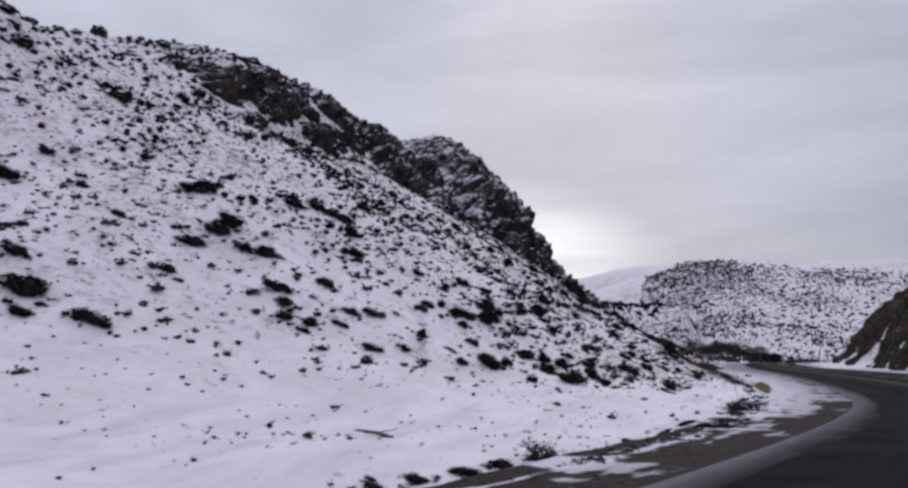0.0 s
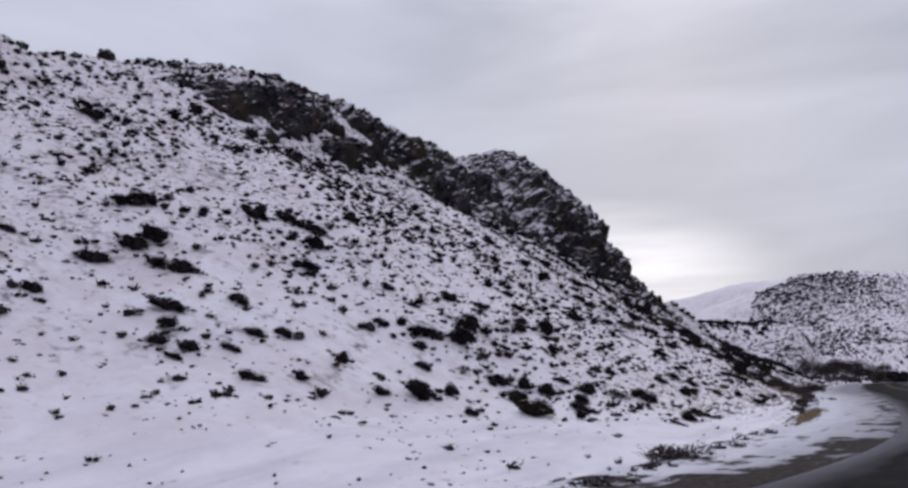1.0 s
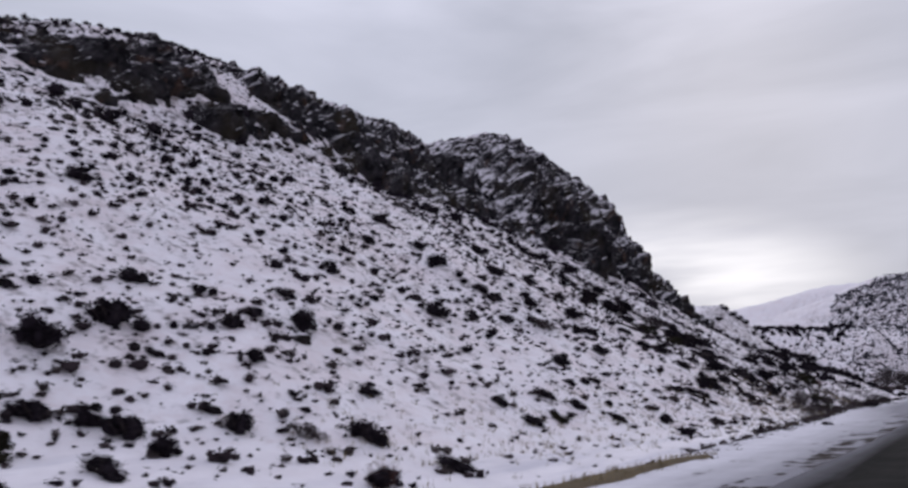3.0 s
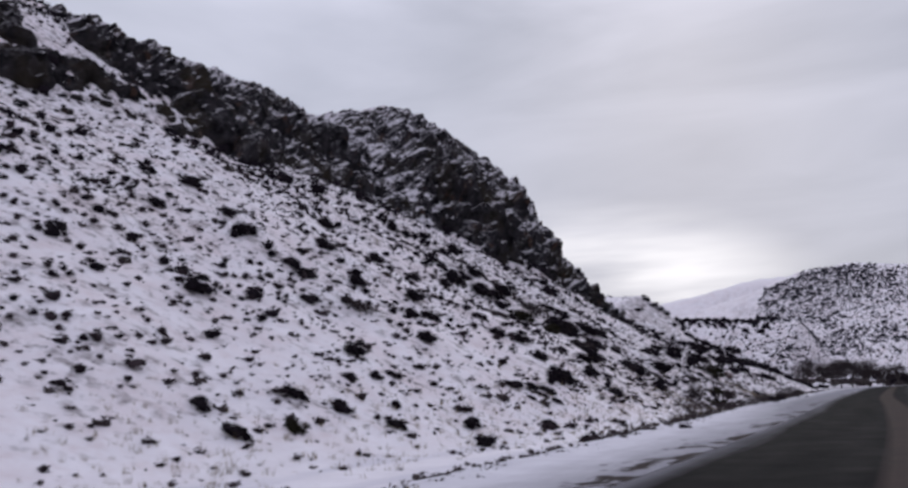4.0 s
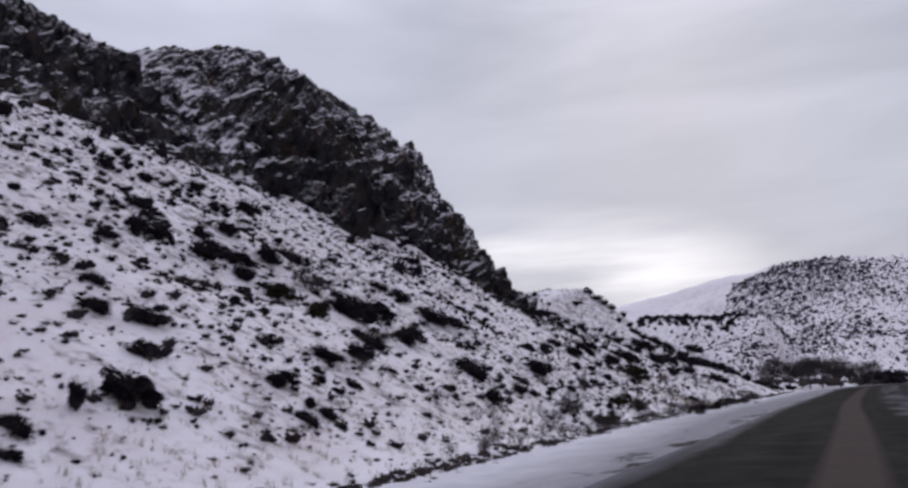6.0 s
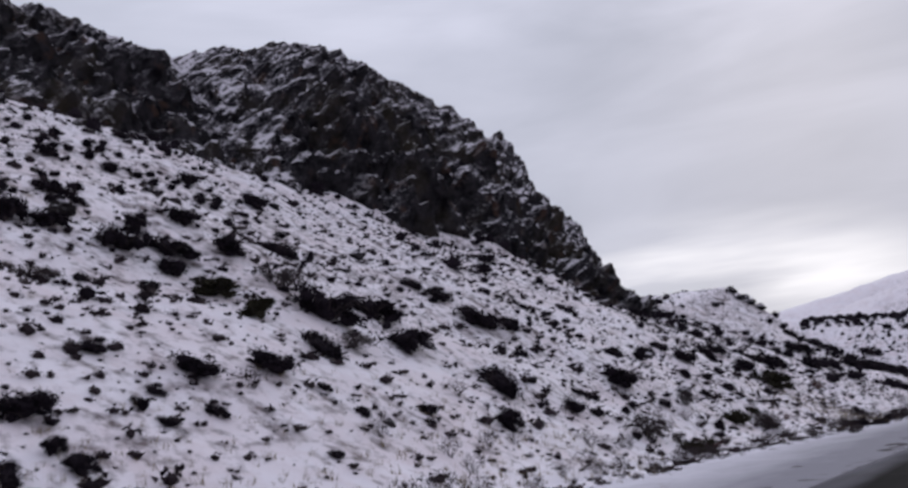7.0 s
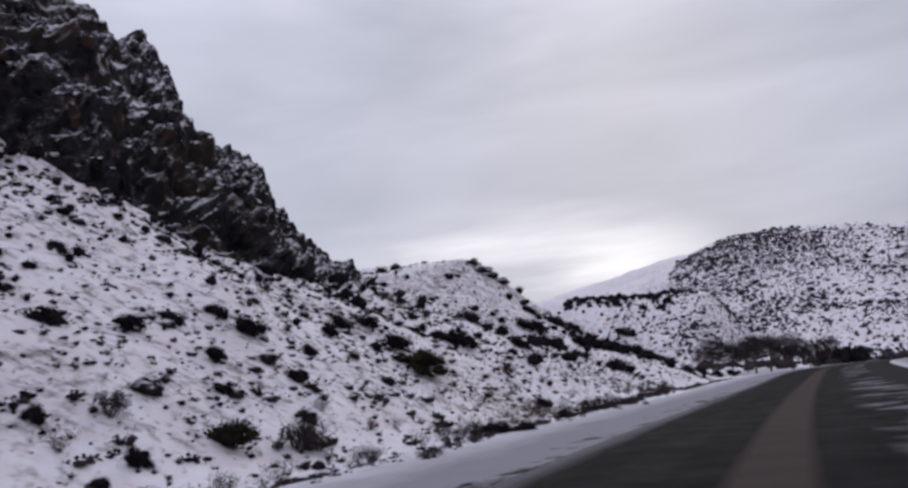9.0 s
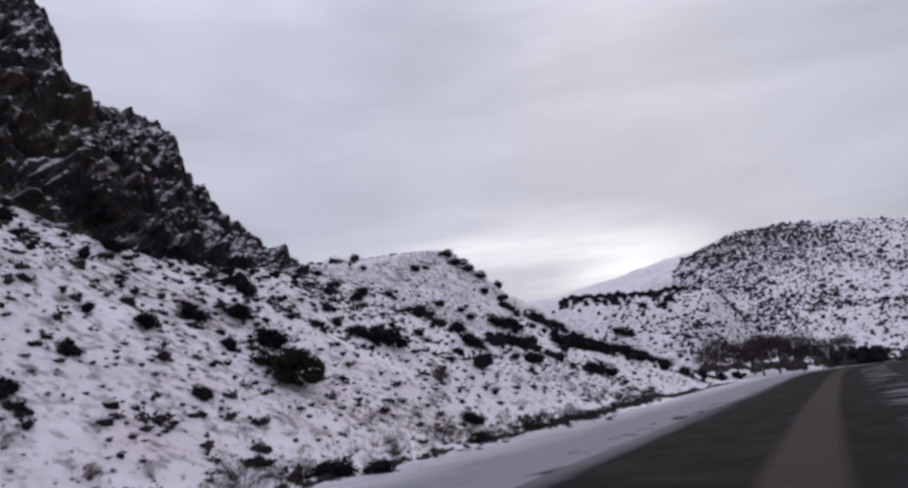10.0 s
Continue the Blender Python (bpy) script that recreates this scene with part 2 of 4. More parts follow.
def verge():
    """Ploughed grey snow over gravel; UV x: 0 outer edge, 1 asphalt."""
    m = Mat("ploughed_snow", 0.8, 0.03)
    uv = m.t.nodes.new("ShaderNodeUVMap")
    sep = m.t.nodes.new("ShaderNodeSeparateXYZ")
    m.link(uv.outputs["UV"], sep.inputs["Vector"])
    long = m.node("ShaderNodeMapping", Scale=(5.0, 0.25, 1.0))
    m.link(uv.outputs["UV"], long.inputs["Vector"])
    ruts = m.noise(1.0, 5.0, 0.6, long.outputs["Vector"])
    blot = m.noise(1.4, 5.0, 0.6)
    snow = m.mix(m.map(blot, 0.3, 0.7), (0.62, 0.60, 0.66), (0.74, 0.72, 0.78))
    snow = m.mix(m.map(m.math("ADD", sep.outputs["X"], m.math("ADD", m.math("MULTIPLY", ruts, 0.5), m.map(sep.outputs["Y"], 84.0, 116.0, 0.0, 0.36))), 0.55, 1.2, 0, 0.88), snow, (0.22, 0.215, 0.245))
    gravel = m.mix(m.map(m.noise(9.0, 3.0), 0.35, 0.65), (0.016, 0.012, 0.013), (0.055, 0.043, 0.042))
    # the early part, in the bend, is blown bare
    bend = m.map(sep.outputs["Y"], 28.0, 52.0, 0.2, 0.0)
    cover = m.math("ADD", m.math("ADD", m.math("MULTIPLY", ruts, 0.6), m.math("MULTIPLY", blot, 0.4)), bend)
    cover = m.math("ADD", cover, m.map(sep.outputs["X"], 0.55, 1.0, -0.03, 0.14))
    # drifts left lying in patches
    cover = m.math("SUBTRACT", cover, m.map(m.noise(0.45, 3.0, 0.5), 0.5, 0.6, 0, 0.16))
    cover = m.math("SUBTRACT", cover, m.map(sep.outputs["Y"], 72.0, 90.0, 0.0, 0.07))
    m.bump(m.math("ADD", ruts, m.noise(6.0, 4.0)), 0.5, 0.06)
    return m.colour(m.mix(m.map(cover, 0.56, 0.62), snow, gravel))


def plain(name, a, b, scale=6.0, rough=0.9, spec=0.03):
    m = Mat(name, rough, spec)
    info = m.t.nodes.new("ShaderNodeObjectInfo")
    island = m.map(m.geo.outputs["Random Per Island"], 0, 1, 0.0, 0.7)
    f = m.math("ADD", island, m.math("MULTIPLY", m.noise(scale, 3.0), 0.4))
    f = m.math("ADD", f, m.map(info.outputs["Random"], 0, 1, -0.15, 0.15))
    return m.colour(m.mix(f, a, b))


M_SNOW, M_ROCK, M_ASPHALT, M_VERGE = snow_ground(), rock_face("dark_crag_rock"), asphalt(), verge()
M_CUT = rock_face("blasted_rock", -0.62, 0.6)
M_SAGE = plain("dark_sage_leaf", (0.005, 0.004, 0.006), (0.026, 0.020, 0.026))
M_OLIVE = plain("olive_shrub_leaf", (0.010, 0.009, 0.008), (0.038, 0.034, 0.022))
M_TWIG = plain("grey_twig", (0.024, 0.019, 0.021), (0.075, 0.060, 0.060))
M_RED = plain("red_brown_twig", (0.05, 0.024, 0.022), (0.12, 0.06, 0.05))
M_LOW = plain("low_sage_leaf", (0.010, 0.0075, 0.010), (0.062, 0.047, 0.052))
# far scrub: distance haze is mixed into its lighter, bluer colour
M_FAR = plain("hazed_scrub", (0.015, 0.015, 0.020), (0.074, 0.070, 0.084))
M_STRAW = plain("dry_grass", (0.12, 0.093, 0.055), (0.31, 0.245, 0.145))
M_MARGIN = plain("wet_gravel", (0.009, 0.0085, 0.009), (0.03, 0.028, 0.028), 3.0)
M_EARTH = plain("tan_earth", (0.07, 0.055, 0.042), (0.17, 0.135, 0.09), 8.0)
M_BARK = plain("grey_bark", (0.045, 0.038, 0.038), (0.11, 0.095, 0.092))


# ---- the shape of the ground ----
def knots(x, table):
    """The value at x of a line through the table's pairs (a number or an array)."""
    if isinstance(x, (int, float)):
        if x <= table[0]:
            return table[1]
        for i in range(2, len(table), 2):
            if x < table[i]:
                return table[i - 1] + (table[i + 1] - table[i - 1]) * (x - table[i - 2]) / (table[i] - table[i - 2])
        return table[-1]
    return np.interp(x, table[0::2], table[1::2])


FOOT = (-110, 34, -90, 24, -75, 17, -66, 12, -60, 7.8, -55, 5.0, -48, 3.4, -40, 2.3, -34, 2.0, -27, 1.7, -19, 0.7, -8, 1.1, 0, 2.2, 6, 3.0, 12, 3.3, 20, 3.6, 30, 3.9, 40, 4.8, 50, 4.2, 60, 3.2, 80, 3.0, 110, 6, 140, 10)
STEEP = (-90, 0.50, -58, 0.52, -52, 0.56, -46, 0.60, -38, 0.65, -10, 0.66, 2, 0.70, 25, 0.69, 35, 0.63, 45, 0.59, 58, 0.52, 66, 0.44, 76, 0.52, 95, 0.48, 110, 0.40, 150, 0.3)
CREST_Q = (-120, 46, -60, 41, -46, 41, -39.6, 42, -33, 37, -25.6, 36, -15, 38, 3.5, 41, 8, 40, 12, 37, 18, 35.5, 28, 33, 36, 30.5, 45, 30, 60, 30, 75, 31, 90, 30, 113, 32, 140, 34)
CREST_Z = (-160, 14, -100, 22, -60, 26.5, -52, 24.5, -46, 22.6, -39.6, 25.4, -33, 26.1, -25.6, 26.8, -20, 27.2, -12, 28.4, -4, 30.2, 3.5, 31.0, 8, 30.2, 12, 31.3, 18, 33.3, 23, 33.0, 28, 30.9, 33, 29.4, 34.4, 28.8, 35.2, 26.6, 36.4, 27.8, 37.6, 28.6, 39, 27.0, 40.2, 24.8, 41, 23.0, 44, 21.7, 48, 21.4, 49.4, 18.8, 52.5, 17.3, 54, 15.6, 58, 14.2, 62, 13.4, 66, 13.8, 72, 15.4, 80, 17.4, 86, 18.2, 90, 18.0, 94, 16.4, 100, 15.2, 113, 14.4, 130, 12.5, 148, 10)
ROCK_Q = (-60, 33, -50, 33, -30, 30, -19, 28.5, -12, 27, 1, 28.3, 6, 26.2, 12, 24.2, 18, 23.4, 24, 22, 28, 19.8, 33, 18.4, 38, 19, 45, 20.5, 55, 24, 62, 22, 68, 15, 75, 11, 90, 11, 110, 20, 150, 27)
FAR_Z = (-400, 18, -250, 25, -120, 32, -66, 36, -29, 39.5, -12, 42.2, 5, 45, 20, 43, 30, 39.5, 40, 35.5, 60, 30, 110, 23, 300, 12)
RIDGE_Z = (-300, 42, 0, 49, 36, 51.5, 45, 51, 64, 48.5, 100, 43.5, 120, 40, 200, 32, 400, 25)


def step(x, a, b):
    if isinstance(x, (int, float)):
        u = min(max((x - a) / (b - a), 0.0), 1.0)
        return u * u * (3 - 2 * u)
    u = np.minimum(np.maximum((x - a) / (b - a), 0), 1)
    return u * u * (3 - 2 * u)


def hillside(s, q):
    """Smooth height of the ground at s, q (arrays)."""
    foot, steep = knots(s, FOOT), knots(s, STEEP)
    rock, cq, cz = knots(s, ROCK_Q), knots(s, CREST_Q), knots(s, CREST_Z)
    soft = 0.7 + 0.6 * step(-s, 36, 45) + 1.6 * step(-s, 45, 65)
    rise = steep * soft * np.logaddexp(0, (q - foot) / soft)
    at_rock = steep * (rock - foot)
    u = np.clip((q - rock) / (cq - rock), 0, 1)
    bulge = 0.4 - 0.34 * step(s, 22, 36) - 0.06 * step(s, 45, 55)
    wall = at_rock + (cz - at_rock) * ((1 - bulge) * u ** (1 + 0.42 * step(s, 26, 42)) + bulge * (1 - (1 - u) ** 2))
    behind = cz - (0.22 - 0.24 * step(s, 56, 68)) * (q - cq) + 0.05 * np.maximum(q - cq - 25, 0)
    z = np.where(q < rock, np.minimum(rise, at_rock + 2), np.where(q < cq, wall, np.maximum(behind, 6)))
    z = z * (1 - step(s, 120, 170)) * (1 - step(-s, 130, 260))
    # right-hand rock cutting
    right = 1.9 * np.maximum(-17 - 3 * step(s, 45, 80) - q, 0)
    right = 15 * (1 - np.exp(-right / 15)) * step(s, -70, 5) * (1 - step(s, 75, 105))
    # valley floor, terrace, the hill across the valley and the ridge behind it
    beside = q - knots(s, LEFT_EDGE)
    floor = 0.3 * step(s, 50, 110) * step(q, -60, -30) + 1.8 * step(s, 114, 162) * step(beside, 3, 14)
    terrace = (16.3 + 0.08 * np.clip(q, 0, 60)) * step(s, 128, 170) * step(q, 2, 15) * (1 - 0.25 * step(q, 60, 110))
    far = knots(q, FAR_Z) * (0.16 * step(s, 140, 185) + 0.84 * step(s, 158, 275)) * (1 - 0.4 * step(s, 300, 700))
    ridge = knots(q, RIDGE_Z) * step(s, 225, 345) * (1 - 0.35 * step(s, 400, 900))
    return np.maximum(np.maximum(np.maximum(z, right), np.maximum(floor, terrace)), np.maximum(far, ridge))


LEFT_EDGE = (-160, 42, -120, 19, -100, 9, -85, 4.2, -75, 0.4, -70, -1.0, -62, -3.4, -55, -4.5, -45, -4.8, -30, -4.8, -20, -4.6, 0, -4.0, 20, -3.2, 40, -2.8, 70, -2.6, 90, -2.7, 102, -3.2, 112, -4.6, 122, -7.4, 135, -14, 155, -30)


def left_edge(s):
    return sum(float(knots(s + d, LEFT_EDGE)) for d in (-6, -4, -2, 0, 2, 4, 6)) / 7


VERGE = (-90, 1.4, -70, 1.6, -60, 2.3, -54, 2.8, -44, 2.7, -36, 3.1, -28, 3.5, -20, 3.9, -8, 4.3, 5, 4.8, 20, 4.7, 45, 5.2, 60, 5.4, 90, 5.0, 120, 4.0)


def bank(s):
    """Where the ploughed shoulder ends and the open ground begins."""
    return left_edge(s) + float(knots(s, VERGE))


def ground_z(s, q, z=None, under_rock=True):
    """Height with the ground's own unevenness (single point)."""
    if z is None:
        z = float(hillside(s, q))
    x, y = plan(s, q)
    rough = min(max((q - 0.5) / 8, 0), 1) if q > -12 else min(max((-12 - q) / 6, 0), 1)
    if s > 95:
        d = q - float(knots(s, LEFT_EDGE))
        rough = min(rough, min(max((max(d, -7.6 - d) - 1.5) / 7, 0), 1))
    near = noise.fractal(Vector((x * 0.16, y * 0.16, 1.3)), 0.9, 2.1, 5) * 0.55
    wide = noise.fractal(Vector((x * 0.03, y * 0.03, 7.7)), 1.0, 2.0, 3) * 1.0
    far = min(max((s - 110) / 80, 0), 1)
    if -110 < s < -36 and q < 40:
        foot = float(knots(s, FOOT))
        dip = min(max((-36 - s) / 16, 0), 1) * min(max((q - bank(s)) / 1.3, 0), 1) * min(max((foot + 3 - q) / 5, 0), 1) * min(max((bank(s) + 5.2 - q) / 2.5, 0.15), 1)
        z -= 0.4 * dip
    if under_rock and -16 < s < 62:
        rq, cq = float(knots(s, ROCK_Q)), float(knots(s, CREST_Q))
        u = (q - rq) / (cq - rq)
        z -= max(0.0, min(1.2 + 7 * (u - 0.1) / 0.2 if u > 0.1 else 8 * (u + 0.05), 7.5, 50 * (1.12 - u), 5 * (s + 16) / 12, 5 * (62 - s) / 4))
    return z + rough * (near + wide * 0.6 + far * noise.fractal(Vector((x * 0.02, y * 0.02, 3.1)), 0.9, 2.0, 5) * 2.2) - 0.06 * (1 - rough)


def steps(*runs):
    """Coordinates that run from each (start, spacing) to the next."""
    out = []
    for (a, d), (b, _) in zip(runs, runs[1:]):
        n = max(1, round(abs(b - a) / d))
        out += [a + (b - a) * i / n for i in range(n)]
    return out + [runs[-1][0]]


def sheet(name, ss, qq, height, material):
    """A ground sheet over the s, q grid."""
    grid_s, grid_q = np.meshgrid(ss, qq, indexing="ij")
    base = hillside(grid_s.ravel(), grid_q.ravel()).tolist()
    w = len(qq)
    verts = [(*plan(s, q), height(s, q, base[i * w + j])) for i, s in enumerate(ss) for j, q in enumerate(qq)]
    faces = [(i * w + j, i * w + j + 1, (i + 1) * w + j + 1, (i + 1) * w + j) for i in range(len(ss) - 1) for j in range(w - 1)]
    me = bpy.data.meshes.new(name)
    me.from_pydata(verts, [], [f[::-1] for f in faces])
    me.polygons.foreach_set("use_smooth", [True] * len(faces))
    me.materials.append(material)
    me.update()
    return new(name, me)


GS = steps((-2500, 250), (-500, 60), (-140, 12), (-92, 0.7), (60, 0.7), (110, 1.6), (300, 4), (420, 20), (900, 150), (2500, 0))
GQ = steps((-2200, 250), (-400, 40), (-120, 6), (-40, 2), (-14, 1), (0, 0.5), (46, 1.5), (90, 5), (180, 30), (500, 200), (2200, 0))
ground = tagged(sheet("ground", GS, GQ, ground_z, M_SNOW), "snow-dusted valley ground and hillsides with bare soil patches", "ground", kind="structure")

# ---- road ----
def ribbon(name, ss, inner, outer, z_in, z_out, n, material, wobble=0.0):
    """A strip beside the road line: offsets in q from the left edge; UV x across, y along."""
    me = bpy.data.meshes.new(name)
    verts, uvs, faces = [], [], []
    for k, s in enumerate(ss):
        # the bend needs its own normal
        a, b = Vector(plan(s - 0.5, left_edge(s - 0.5))), Vector(plan(s + 0.5, left_edge(s + 0.5)))
        d = (b - a).normalized()
        nrm = Vector((-d.y, d.x))
        p = (a + b) / 2
        for j in range(n + 1):
            u = j / n
            first = inner(s) if callable(inner) else inner
            off = first + (outer - first) * u
            if u < 0.5 and wobble:
                off += wobble * (1 - 2 * u) * noise.fractal(Vector((s * 0.3, 3.0, 1.0)), 0.8, 2.0, 4)
            at = p + nrm * off
            z = z_in + (z_out - z_in) * u + 0.3 * float(step(s, 50, 110))
            if 0 < u < 1 and wobble:
                z += 0.04 * noise.fractal(Vector((at.x * 0.8, at.y * 0.8, 2.0)), 0.8, 2.0, 4)
            verts.append((at.x, at.y, z))
            uvs.append((u, s + 100))
    w = n + 1
    for i in range(len(ss) - 1):
        for j in range(n):
            faces.append((i * w + j, (i + 1) * w + j, (i + 1) * w + j + 1, i * w + j + 1))
    me.from_pydata(verts, [], faces)
    layer = me.uv_layers.new(name="UVMap")
    for loop in me.loops:
        layer.data[loop.index].uv = uvs[loop.vertex_index]
    me.polygons.foreach_set("use_smooth", [True] * len(faces))
    me.materials.append(material)
    me.update()
    return new(name, me)


RS = steps((-150, 2), (-100, 0.6), (100, 1), (150, 0))
road = tagged(ribbon("road", RS, 0.0, -7.6, 0.0, 0.0, 8, M_ASPHALT), "wet dark asphalt road with a sandy middle strip", "road", kind="structure")
shoulder = tagged(ribbon("road_shoulder", RS, lambda s: float(knots(s, VERGE)) + 0.25, 0.0, 0.03, 0.004, 10, M_VERGE, 0.35), "ploughed grey snow shoulder over gravel", "shoulder", kind="structure")
margin = tagged(ribbon("road_margin", RS, -7.6, -10.0, -0.002, -0.01, 3, M_MARGIN), "wet dark gravel margin beyond the far lane", "road margin", kind="structure")
shoulder_far = tagged(ribbon("road_shoulder", RS, -10.0, -12.6, -0.01, 0.08, 6, M_VERGE, 0.0), "snowy gravel shoulder beyond the far lane", "shoulder", kind="structure")


# ---- crags ----
def blocks(p, size):
    """0 in cracks to about 1 in the middle of a block."""
    d = noise.voronoi(p / size)[0]
    return min(d[1] - d[0], 0.6)


def billow(p, octaves):
    """Rounded bumps with creases between them, about 0 to 1."""
    return sum(abs(noise.noise(p * 2 ** i + Vector((i * 5.3, 0, 0)))) * 0.5 ** i for i in range(octaves)) * 1.1


CREST_EASE = (-46, 0.0, 8, 0.3, 15, 0.75, 20, 0.9, 24, 0.7, 27, 0.4, 33, 0.2, 60, 0.2)
BOLD = (-46, 0.22, -16, 0.30, -4, 0.55, 6, 0.85, 14, 1.0, 44, 1.0, 52, 0.75, 62, 0.6)
PROUD = (-46, -0.7, -38, -0.30, -34, 0.05, -28, 0.2, -21, 0.35, -17, 0.8, -13, 1.1, -8, 1.0, 4, 0.0, 12, -0.1, 62, -0.1)
STAND = (-46, 0.0, 0, 0.0, 10, -0.3, 20, -0.5, 30, -0.8, 33, -0.6, 37, -0.6, 42, -1.0, 52, -1.2, 63, -1.0)
HOLLOWS = ((12.9, 0.13, 2.6), (25, 0.28, 3.2), (30.5, 0.33, 1.6), (41, 0.2, 1.0), (17.5, 0.42, 1.3))


def lumps(p, size):
    """Rounded blocks that meet in creases, about -0.6 to 0.3."""
    d = noise.voronoi(p / size)[0][0]
    return 0.3 - d * d


def crag(name, s0, s1, ds, rows, label, left_fade, low=-0.10, high=1.18):
    """A weathered rock face laid over the hillside between the rock foot and the crest; "snow" says how much lies on it."""
    ss = steps((s0, ds), (s1, 0))
    verts, faces, cover = [], [], []
    for s in ss:
        rq, cq = float(knots(s, ROCK_Q)), float(knots(s, CREST_Q))
        fade = min(1, (s - s0) / left_fade, (s1 - s) / 4)
        us = [low + (high - low) * j / rows for j in range(rows + 1)]
        base = hillside(np.full(rows + 1, s), np.array([rq + (cq - rq) * u for u in us])).tolist()
        bold, proud, ease = float(knots(s, BOLD)), float(knots(s, PROUD)), float(knots(s, CREST_EASE))
        left = 1 - min(max((s + 16) / 12, 0), 1)
        for j in range(rows + 1):
            u = us[j]
            q = rq + (cq - rq) * u
            x, y = plan(s, q)
            flat = base[j]
            z = flat + left * (ground_z(s, q, flat, False) - flat)
            p = Vector((x, y, z))
            ragged = 0.9 * noise.fractal(p * 0.22, 0.9, 2.1, 4)
            ends = max(0.0, min(1, (u - low) / 0.2 + ragged * min(1, (u - low) / 0.2), (high - u) / 0.12, max(fade, 0) * (1.6 + 2 * ragged)))
            top = min(max((u - 0.55) / 0.3, 0), 1)
            warp = p + Vector((noise.noise(p * 0.45), noise.noise(p * 0.45 + Vector((7, 0, 0))), noise.noise(p * 0.45 + Vector((0, 9, 0))))) * 0.7
            block = Vector((warp.x, warp.y, warp.z * 1.35 + 0.35 * s))
            # buttresses with gullies between, broken into rounded blocks
            push = bold * (1 - 0.8 * top) * (4.2 * (billow(p * 0.085, 2) - 0.36) + 2.2 * (billow(warp * 0.23 + Vector((4, 4, 4)), 2) - 0.36))
            push += (0.4 + 0.6 * bold) * (1 - 0.45 * top) * (1.9 * lumps(block, 3.1) + 1.0 * lumps(block + Vector((31, 7, 3)), 1.25))
            push += 0.34 * lumps(block + Vector((3, 17, 3)), 0.6) + 0.4 * noise.fractal(p * 1.1, 0.7, 2.2, 4)
            gully = math.exp(-((s - 9.6 + 0.12 * (cq - q)) / 1.5) ** 2)
            push -= top * ease + 0.5 * gully
            # the nose of the bluff stands out low down and leans back above
            push += 1.5 * math.exp(-((s - 38) / 3.5) ** 2 - ((u - 0.52) / 0.16) ** 2) - 0.6 * math.exp(-((s - 40.5) / 1.5) ** 2 - ((u - 0.8) / 0.2) ** 2)
            for hs, hu, deep in HOLLOWS:
                push -= deep * math.exp(-((s - hs) / 2.1) ** 2 - ((u - hu) / 0.13) ** 2) - 0.4 * deep * math.exp(-((s - hs) / 2.6) ** 2 - ((u - hu - 0.28) / 0.13) ** 2)
            if left > 0:
                # the ridge's rock thins out downhill and shows between drifts
                push += left * (proud * (1 - 0.55 * top) + 0.9 * noise.fractal(p * 0.3 + Vector((0, 0, 9)), 0.9, 2.0, 3) - 0.9 * max(0.45 - u, 0))
            push += float(knots(s, STAND)) * min(max((0.95 - u) / 0.3, 0), 1)
            push = push * ends - 1.6 * (1 - ends)
            away = Vector((-ACROSS[0] * 0.72, -ACROSS[1] * 0.72, 0.69))
            verts.append(p + away * push)
            cover.append(0.4 * gully + 0.16 * top - 0.14 * max(0, 1 - abs(u - 0.2) / 0.25) - 0.10 * left)
    w = rows + 1
    for i in range(len(ss) - 1):
        for j in range(rows):
            faces.append((i * w + j, (i + 1) * w + j, (i + 1) * w + j + 1, i * w + j + 1))
    me = bpy.data.meshes.new(name)
    me.from_pydata(verts, [], faces)
    me.attributes.new("snow", "FLOAT", "POINT").data.foreach_set("value", cover)
    me.materials.append(M_ROCK)
    me.update()
    return tagged(new(name, me), label, "rock outcrop", kind="structure")


crag("rock_outcrop", -46, 10, 0.31, 58, "low dark broken rock along the ridge with snow between its blocks", 14)
crag("rock_outcrop", 4, 63, 0.24, 90, "steep dark craggy bluff with snow in its cracks", 4)


# ---- plants and stones: builders ----
def part(name, verts, faces, material, parent=None, label="", smooth=False):
    me = bpy.data.meshes.new(name)
    me.from_pydata([tuple(v) for v in verts], [], faces)
    me.materials.append(material)
    if smooth:
        me.polygons.foreach_set("use_smooth", [True] * len(me.polygons))
    me.update()
    ob = new(name, me)
    ob.parent = parent
    return tagged(ob, label)


def ball(levels):
    bm = bmesh.new()
    bmesh.ops.create_icosphere(bm, subdivisions=levels, radius=1.0)
    out = [v.co.copy() for v in bm.verts], [tuple(v.index for v in f.verts) for f in bm.faces]
    bm.free()
    return out


BALLS = {n: ball(n) for n in (1, 2, 3)}


def lump(rng, levels, size, at, rough=0.35, grain=1.6, flat=0.0):
    """A lumpy closed body; size is its half extents."""
    vs, fs = BALLS[levels]
    seed = Vector((rng.uniform(0, 99), rng.uniform(0, 99), rng.uniform(0, 99)))
    out = []
    for v in vs:
        k = 1 + rough * noise.noise(v * grain + seed) * 1.6
        p = Vector((v.x * size[0], v.y * size[1], max(v.z, -flat) * size[2] if flat else v.z * size[2])) * k
        out.append(p + Vector(at))
    return out, fs


def join(pieces):
    verts, faces = [], []
    for vs, fs in pieces:
        n = len(verts)
        verts += vs
        faces += [tuple(i + n for i in f) for f in fs]
    return verts, faces


